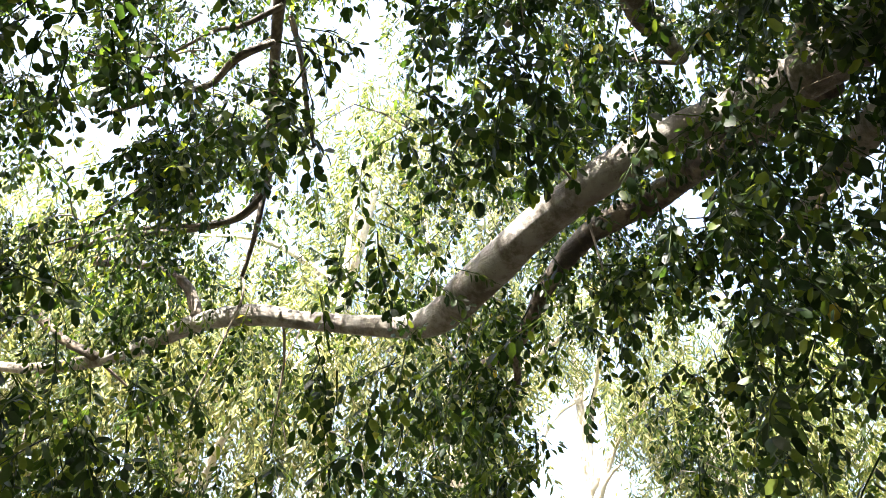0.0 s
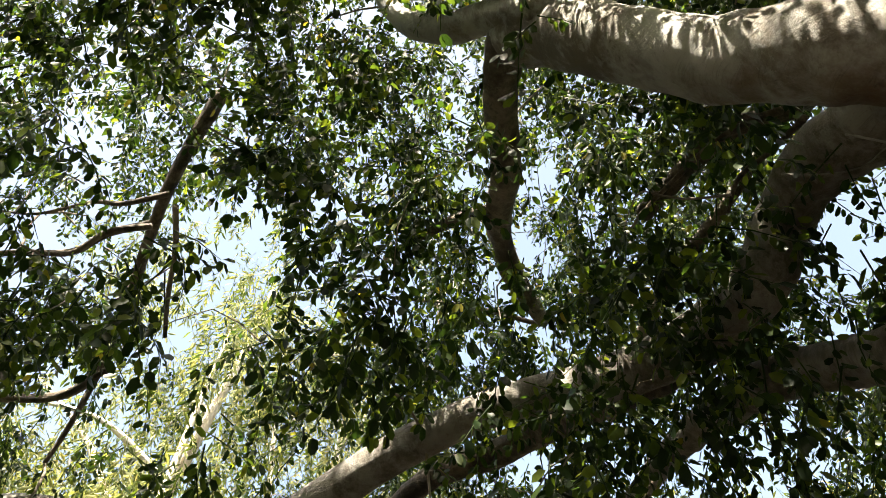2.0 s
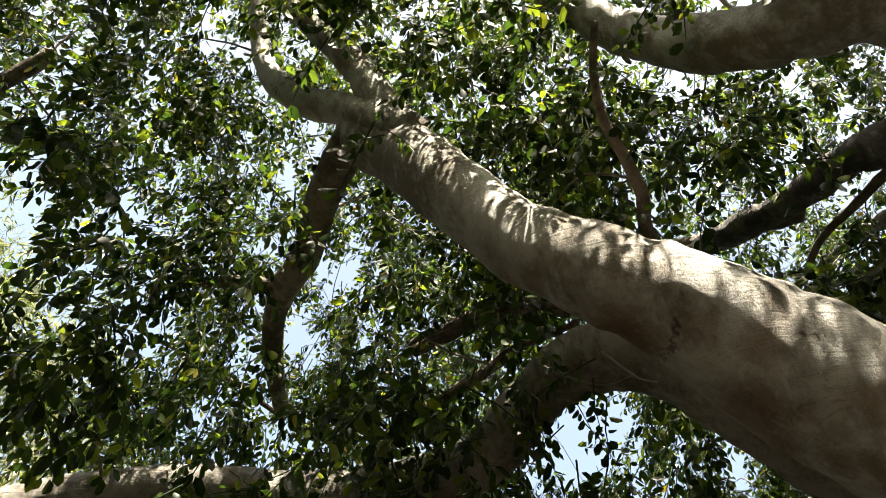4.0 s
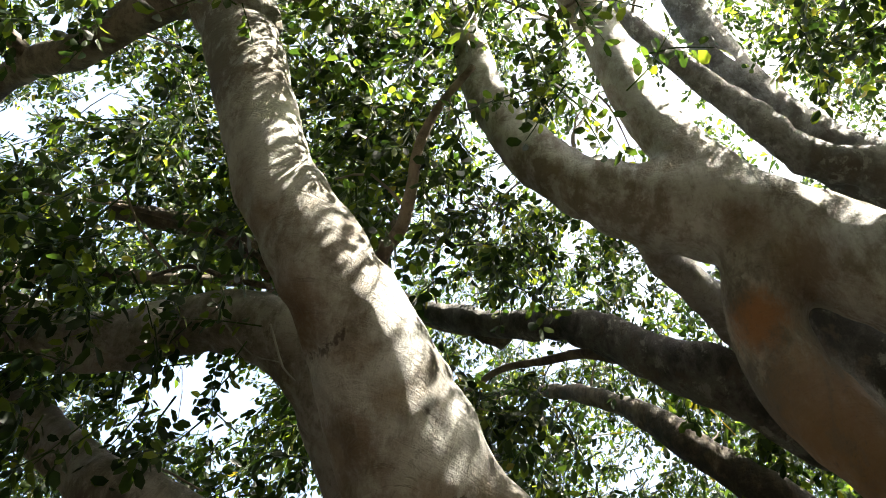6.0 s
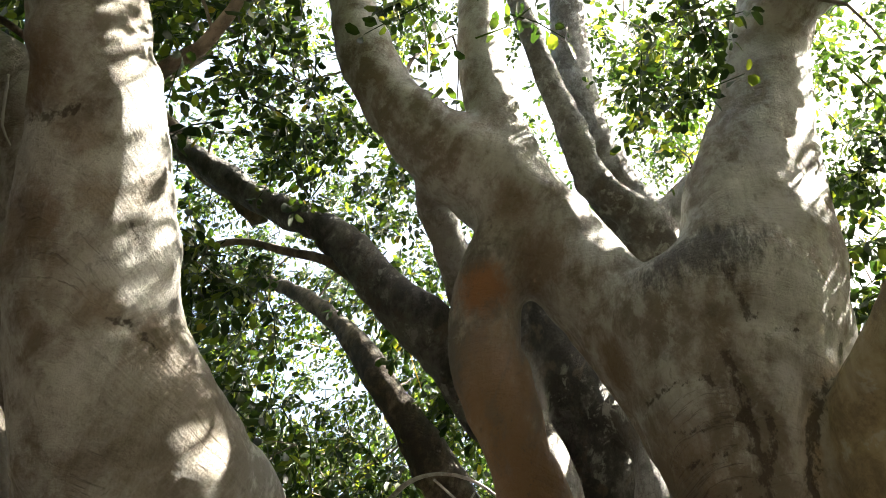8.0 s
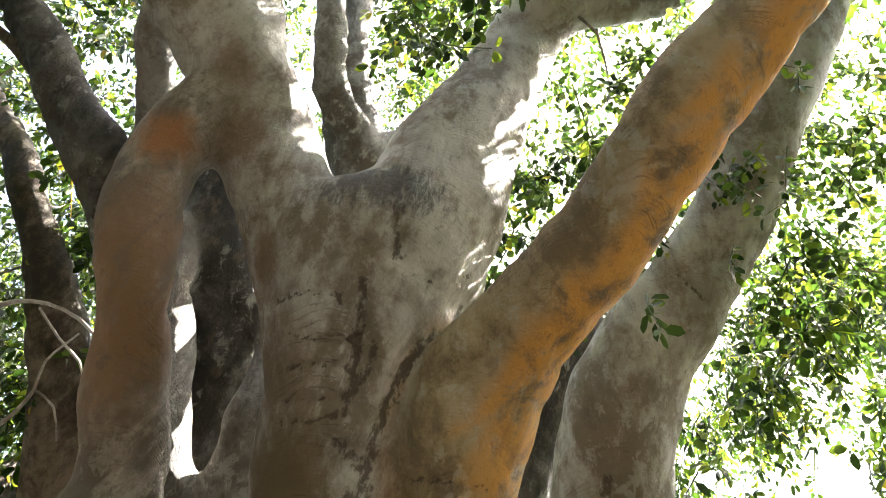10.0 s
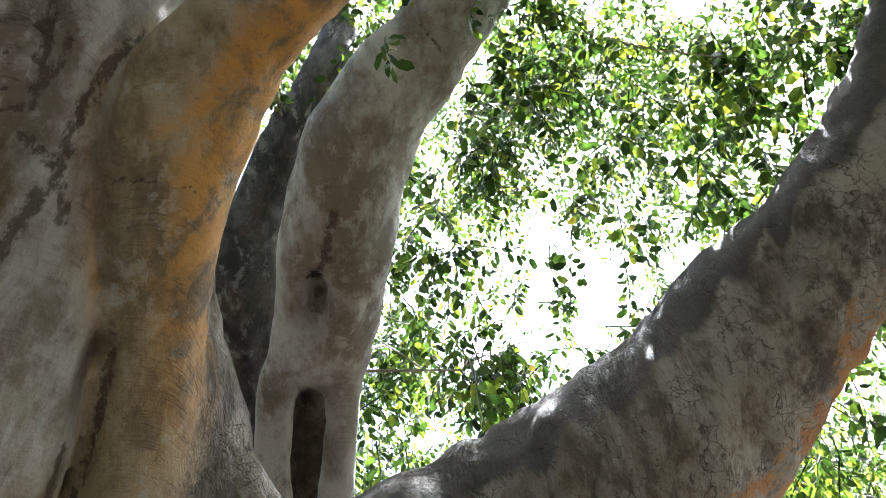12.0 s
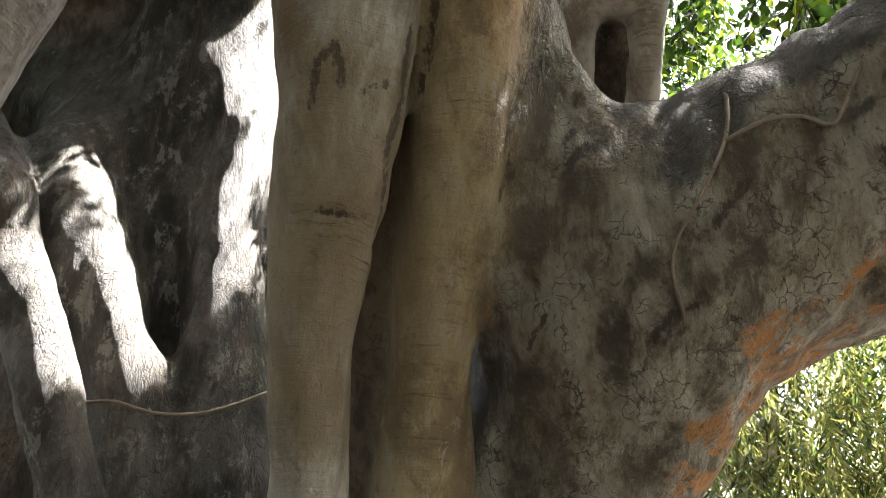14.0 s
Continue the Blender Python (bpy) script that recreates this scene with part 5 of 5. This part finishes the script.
# bright flecks of sun on the limbs
FLECKS = [(4.4, -3.2, 4.8), (4.3, -3.2, 4.4), (4.3, -3.3, 4.0), (4.7, -3.0, 2.7), (4.9, -3.0, 3.0), (5.4, -2.8, 2.6), (5.2, -2.9, 2.4), (5.3, -2.9, 3.4), (2.5, -3.9, 6.1), (2.2, -1.4, 5.9), (2.3, -1.1, 6.1), (3.6, -1.4, 6.1), (4.1, -2.2, 5.6), (3.6, -2.4, 5.7), (3.5, -2.1, 4.9), (3.6, -2.3, 4.8), (3.4, -1.7, 5.6), (3.2, -2.3, 5.1), (3.3, -2.4, 4.9), (4.2, -2.6, 3.0), (4.1, -2.6, 2.8)]
FLECKS += [(5.4, -2.5, 4.5), (4.85, -2.55, 3.9), (4.2, -2.3, 2.4), (4.1, -2.4, 2.2), (4.2, -2.2, 2.6), (4.0, -2.7, 2.6), (4.6, -2.4, 2.7), (4.3, -2.5, 2.5), (1.15, -2.0, 6.8), (2.0, 0.9, 4.7), (2.4, 0.6, 4.2), (2.4, -1.6, 6.2), (2.4, -1.0, 6.3), (2.0, 0.8, 7.4), (2.0, -0.3, 7.5), (2.8, 2.2, 5.6), (3.2, -1.4, 5.6), (2.8, 2.2, 5.5), (1.6, 4.8, 5.1), (1.6, 4.8, 5.1), (-1.7, 7.4, 4.7), (0.8, 5.5, 4.9), (1.2, -2.1, 7.3)]
# leafy twigs that hang under the crown: place and number of sprays
HANGING = [(2.0, 3.0, 4.5, 15), (2.5, 2.7, 4.4, 15), (2.2, 3.2, 4.3, 11), (3.0, 2.2, 4.6, 13), (2.2, 2.8, 5.0, 13), (1.6, 3.0, 5.2, 11), (2.5, 2.2, 5.1, 5), (2.5, 3.6, 4.5, 9), (1.9, 3.7, 4.9, 5), (2.7, 2.9, 5.3, 11), (0.0, -3.4, 6.7, 17), (0.4, -3.4, 6.1, 6), (0.8, -3.4, 5.8, 2), (0.1, -4.0, 6.4, 12), (-0.2, -5.0, 5.3, 11), (1.3, 0.1, 6.5, 8), (1.2, 0.5, 6.5, 11), (0.3, 2.3, 6.7, 7), (-3.1, 6.4, 4.8, 18), (-2.6, 6.9, 4.7, 14), (-4.3, 7.7, 4.6, 14), (-2.8, 6.1, 5.0, 14), (-0.5, 5.2, 4.6, 11), (-0.8, 5.6, 4.4, 11), (1.2, 5.5, 3.9, 11)]
# where the fig's leaves are sparse and the trees behind show: azimuth, elevation, reach in degrees
THIN = [(-8, 33, 10), (-14, 38, 6), (-8, 24, 8), (-24, 13, 11), (-8, 11, 8), (10, 17, 7), (22, 12, 7), (165, 9, 12), (184, 32, 9), (193, 28, 8), (174, 37, 7), (31, 31, 6)]
LIGHT = [(42, 36, 6), (336, 48, 7), (331, 37, 8), (52, 37, 6)]  # and where they are a little sparse
ALL = np.vstack([line for line in LINES.values()])
IN_SIGHT = np.vstack([line[(line[:, 1] < 3.2) | (line[:, 1] > 4.1)] if name.startswith("limb_far") else line for name, line in LINES.items()])  # limbs that the leaves leave bare in the camera's view


def crown_places(count, az, el, near, far, clear=1.0, seed=1, patchy=0.0):
    """Places of sprays in the crown: thick and thin by turns, none in the openings, few that hide limbs from the
    camera.
    """
    r = np.random.default_rng(seed)
    e = np.degrees(np.arcsin(r.uniform(math.sin(radians(el[0])), math.sin(radians(el[1])), count)))
    a = r.uniform(az[0], az[1], count)
    way = way_of(a, e)
    dist = r.uniform(near, far, count)
    p = VIEWPOINT + way * dist[:, None]
    hubs = p[r.choice(count, max(count // 16, 1), False)]  # twigs crowd round the ends of branches
    hub = np.concatenate([np.linalg.norm(p[k:k + 1000, None] - hubs[None], axis=2).argmin(1) for k in range(0, count, 1000)])
    p = p + (hubs[hub] - p) * r.uniform(0.1, 0.65, count)[:, None]
    dist = np.linalg.norm(p - VIEWPOINT, axis=1)
    way = (p - VIEWPOINT) / dist[:, None]
    keep = lattice(p * 0.75, seed) + 0.8 * lattice(p * 2.2, seed + 1) > patchy - 0.25
    for ga, ge, reach in GAPS:
        keep &= np.degrees(np.arccos(np.clip(way @ way_of(ga, ge), -1, 1))) > (reach + 0.7) * (1 + 0.3 * lattice(p * 1.3, 9))
    for ta, te, reach in THIN:
        keep &= (np.degrees(np.arccos(np.clip(way @ way_of(ta, te), -1, 1))) > reach * (1 + 0.4 * lattice(p, 17))) | (r.random(count) > 0.6)
    for ta, te, reach in LIGHT:
        keep &= (np.degrees(np.arccos(np.clip(way @ way_of(ta, te), -1, 1))) > reach) | (r.random(count) > 0.25)
    p, way, dist = p[keep], way[keep], dist[keep]
    # drop sprays that would hide a limb from the camera
    rel = IN_SIGHT[:, :3] - VIEWPOINT
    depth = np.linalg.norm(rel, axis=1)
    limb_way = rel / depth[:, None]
    wide = np.degrees(np.arctan(IN_SIGHT[:, 3] / depth))
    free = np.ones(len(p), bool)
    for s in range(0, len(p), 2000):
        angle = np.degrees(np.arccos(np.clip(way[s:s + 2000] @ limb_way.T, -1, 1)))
        covers = (angle < wide * 0.9 + 1.5) & (dist[s:s + 2000, None] < depth + 0.3) & (IN_SIGHT[:, 3] > 0.07)
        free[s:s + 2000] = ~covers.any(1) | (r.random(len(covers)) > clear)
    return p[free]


FIG_KINDS = [spray(int(13 + 5 * rng.random()), 0.28 + 0.2 * rng.random(), 0.080, 0.52, k, 2) for k in range(12)]
MID_KINDS = [spray(int(12 + 5 * rng.random()), 0.28 + 0.2 * rng.random(), 0.080, 0.52, k, 4) for k in range(50, 60)]
NEAR_KINDS = [spray(int(11 + 5 * rng.random()), 0.30 + 0.2 * rng.random(), 0.088, 0.52, k) for k in range(40, 50)]
FAR_KINDS = [spray(int(12 + 6 * rng.random()), 0.45 + 0.3 * rng.random(), 0.13, 0.42, k, 2) for k in range(20, 28)]
GUM_KINDS = [spray(int(13 + 6 * rng.random()), 0.6 + 0.4 * rng.random(), 0.19, 0.24, k, 2) for k in range(30, 38)]


def sunlit(places, reach=0.24):
    """The places that leave the sun's way to the bright flecks on the limbs open."""
    for n, spot in enumerate(FLECKS):
        rel = places - spot
        along = rel @ np.array(TO_SUN)
        off = np.linalg.norm(rel - along[:, None] * np.array(TO_SUN), axis=1)
        places = places[(along < 0) | (off > (reach * 1.5 if n < 3 else reach))]
    return places


def foliage(name, places, kinds, mat, parent, size=(0.8, 1.25), label=""):
    n = len(places)
    me = scattered(name, kinds, places, rng.uniform(0, 2 * math.pi, n), rng.uniform(0.15, 1.35, n), rng.uniform(*size, n), rng.integers(0, len(kinds), n))
    return tagged(part(name, me, mat, parent, label), kind="stuff")


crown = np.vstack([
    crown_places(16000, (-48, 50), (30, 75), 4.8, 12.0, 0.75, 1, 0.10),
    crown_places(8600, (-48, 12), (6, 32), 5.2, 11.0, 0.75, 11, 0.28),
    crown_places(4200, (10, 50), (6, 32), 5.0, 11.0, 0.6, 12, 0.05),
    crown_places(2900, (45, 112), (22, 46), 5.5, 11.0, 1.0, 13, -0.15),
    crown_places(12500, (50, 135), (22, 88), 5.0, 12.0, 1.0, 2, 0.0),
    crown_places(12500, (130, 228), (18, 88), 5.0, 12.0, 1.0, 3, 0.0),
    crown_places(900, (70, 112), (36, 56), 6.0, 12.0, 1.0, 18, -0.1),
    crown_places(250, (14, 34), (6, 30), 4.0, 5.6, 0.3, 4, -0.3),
    # unseen side of the crown, added to dim the light under it
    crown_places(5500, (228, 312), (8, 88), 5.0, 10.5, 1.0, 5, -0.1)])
# the stretch from azimuth 206 is unseen crown, added to shade the ground
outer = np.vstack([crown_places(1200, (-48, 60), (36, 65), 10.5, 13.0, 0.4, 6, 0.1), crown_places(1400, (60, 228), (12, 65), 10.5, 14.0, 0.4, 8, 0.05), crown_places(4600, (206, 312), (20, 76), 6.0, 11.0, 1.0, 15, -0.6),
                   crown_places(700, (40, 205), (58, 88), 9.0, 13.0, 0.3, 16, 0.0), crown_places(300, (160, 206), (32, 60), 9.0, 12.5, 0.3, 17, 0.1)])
# clumps at single fixed places are added to keep sun off trunk and limbs
crown = np.vstack([sunlit(crown), np.array((-0.3, -6.3, 8.6)) + rng.normal(0, 0.75, (260, 3)), np.array((0.6, -5.9, 8.25)) + rng.normal(0, 0.6, (120, 3)),
                   np.array((0.6, 0.8, 8.6)) + rng.normal(0, 0.5, (70, 3)), np.array((0.66, -2.8, 10.5)) + rng.normal(0, 0.5, (70, 3)), np.array((-0.9, -6.2, 8.65)) + rng.normal(0, 0.4, (50, 3)), np.array((0.05, -6.05, 8.7)) + rng.normal(0, 0.4, (50, 3)),
                   *[np.array(spot) + rng.normal(0, 0.27, (38, 3)) for spot in ((1.2, -3.6, 7.0), (0.42, -5.65, 8.0), (1.2, -1.9, 8.6))],
                   *[np.array(spot[:3]) + rng.normal(0, 0.28, (spot[3], 3)) for spot in HANGING]])
crown = crown[np.argsort(np.linalg.norm(crown - VIEWPOINT, axis=1))]
sprays = []
for n, (v, t) in enumerate(NEAR_KINDS):
    me = mesh_of("leaf_spray", v, t, smooth=False)
    me.materials.append(fig_leaf)
    sprays.append(me)
for n, spot in enumerate(crown[:300]):
    ob = new("leaf_spray", sprays[n % len(sprays)])
    ob.parent = fig_tree
    ob.matrix_basis = Matrix.LocRotScale(spot, Euler((rng.normal(0, 0.4), rng.uniform(0.15, 1.35), rng.uniform(0, 6.28))), [rng.uniform(0.8, 1.25)] * 3)


def twig_net(places, seed):
    """Fine branches that lead from the limbs to places all over the crown, each from the nearest wood already grown."""
    r = np.random.default_rng(seed)
    wood = ALL[ALL[:, 3] < 0.2][::2]
    nodes, thick = wood[:, :3], np.minimum(wood[:, 3], 0.03)
    reach = [np.linalg.norm(nodes - p, axis=1).min() for p in places]
    out_v, out_q, start = [], [], 0
    for p in places[np.argsort(reach)]:
        gap = np.linalg.norm(nodes - p, axis=1)
        k = int(gap.argmin())
        if gap[k] > 3.2 or gap[k] < 0.15:
            continue
        a, size = nodes[k], max(min(thick[k] * 0.8, 0.004 + 0.011 * gap[k]), 0.006)
        bow = (a + p) / 2 + r.normal(0, 0.10, 3) * gap[k] + (0, 0, 0.08 * gap[k])
        line = glide([(*a, size), (*bow, size * 0.8), (*p, size * 0.5)], 0.22)
        v, q = tube(line, 5, 0, 0, False)
        out_v.append(v)
        out_q.append(q + start)
        start += len(v)
        nodes, thick = np.vstack([nodes, line[2::2, :3]]), np.concatenate([thick, line[2::2, 3]])
    return mesh_of("fine_branchwork", np.vstack(out_v), np.vstack(out_q))


tagged(part("fine_branchwork", twig_net(crown[rng.choice(len(crown), 1500, False)], 3), bark_twig, fig_tree), kind="stuff")
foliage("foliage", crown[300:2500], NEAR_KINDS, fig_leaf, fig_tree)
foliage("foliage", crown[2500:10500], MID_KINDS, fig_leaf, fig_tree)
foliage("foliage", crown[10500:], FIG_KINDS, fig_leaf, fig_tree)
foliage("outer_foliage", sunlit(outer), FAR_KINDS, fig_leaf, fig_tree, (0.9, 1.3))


# ---- sunlit gum trees round about, some unseen and added to block low sky ----
def gum_tree(azimuth, distance, height, spread, seed, clumps=70, coarse=1.0):
    """A gum tree: forked pale trunk, limbs and hanging clumps of narrow leaves."""
    r = np.random.default_rng(seed)
    foot = VIEWPOINT * (1, 1, 0) + way_of(azimuth, 0) * distance
    tree = tagged(new("gum_tree"), "tall sunlit gum tree with white bark and drooping leaves", "tree", "gum trees round the fig")
    top = foot + (r.normal(0, 0.8), r.normal(0, 0.8), height * 0.8)
    trunk = np.array([(*(foot + (top - foot) * u + (0.35 * math.sin(u * 5 + seed), 0.3 * math.cos(u * 4 + seed), 0)), 0.24 * (1 - 0.75 * u)) for u in np.linspace(-0.02, 1, 9)])
    trunk[0, 2] = -0.1
    part("trunk", tube_mesh("trunk", glide(trunk, 0.3), 12, 0.05, seed), bark_gum, tree)
    middle = foot + (0, 0, height * 0.62)
    ends = []
    while len(ends) < clumps:
        u = r.normal(0, 1, 3)
        u = u / np.linalg.norm(u) * r.random() ** 0.4
        ends.append(middle + u * (spread, spread, height * 0.38))
    for k in range(7):
        start = trunk[3 + k % 5]
        end = ends[k]
        bow = (start[:3] + end) / 2 + (0, 0, 0.5)
        part("limb", tube_mesh("limb", glide([(*start[:3], start[3] * 0.7), (*bow, start[3] * 0.45), (*end, 0.02)], 0.3), 8, 0.08, seed + k), bark_gum, tree)
    places = np.vstack([e + r.normal(0, 0.6, (18, 3)) * (1, 1, 0.8) for e in ends])
    way = places - VIEWPOINT
    way /= np.linalg.norm(way, axis=1)[:, None]
    for ga, ge, reach in GAPS:
        places, way = [a[np.degrees(np.arccos(np.clip(way @ way_of(ga, ge), -1, 1))) > reach * (0.8 if ge < 25 else 0.3)] for a in (places, way)]
    me = scattered("crown", GUM_KINDS, places, r.uniform(0, 6.28, len(places)), r.uniform(0.5, 1.5, len(places)), coarse * r.uniform(0.8, 1.3, len(places)), r.integers(0, len(GUM_KINDS), len(places)))
    tagged(part("crown", me, bright_leaf if seed % 2 else gum_leaf, tree), kind="stuff")


# trees from azimuth 224 on are unseen, coarse-leaved, added to block low sky light
for n, (azimuth, distance, height, spread) in enumerate(((-42, 15, 10, 3.4), (-31, 17, 12, 3.6), (-20, 15, 10, 3.4), (-10, 16, 17, 3.8), (0, 16, 14, 3.4), (9, 20, 13, 3.4), (18, 22, 11, 3.2), (31, 17, 10, 3.4), (46, 19, 12, 3.6),
        (64, 19, 13, 3.6), (84, 20, 13, 3.6), (104, 20, 13, 3.6), (126, 19, 12, 3.6), (146, 17, 10, 3.4), (160, 14, 7, 3.0), (172, 15, 8, 3.0), (186, 17, 11, 3.4), (204, 18, 12, 3.6), (224, 18, 12, 3.6), (245, 18, 12, 3.6), (266, 18, 12, 3.6), (288, 18, 12, 3.6), (306, 18, 12, 3.6))):
    gum_tree(azimuth, distance, height, spread, 100 + n, 66 if azimuth < 40 or 140 < azimuth < 210 else 24, 1.0 if azimuth < 40 or 140 < azimuth < 210 else 1.8)

# ---- ground ----
gv = np.array([(x, y, 0.0) for x in np.linspace(-300, 300, 61) for y in np.linspace(-300, 300, 61)])
gv[:, 2] = 0.05 * lattice(gv * 0.2, 2)
gq = np.array([(i * 61 + j, (i + 1) * 61 + j, (i + 1) * 61 + j + 1, i * 61 + j + 1) for i in range(60) for j in range(60)])
tagged(part("ground", mesh_of("ground", gv, gq), soil), "brown soil with dry leaf litter under the trees", "ground", kind="structure")
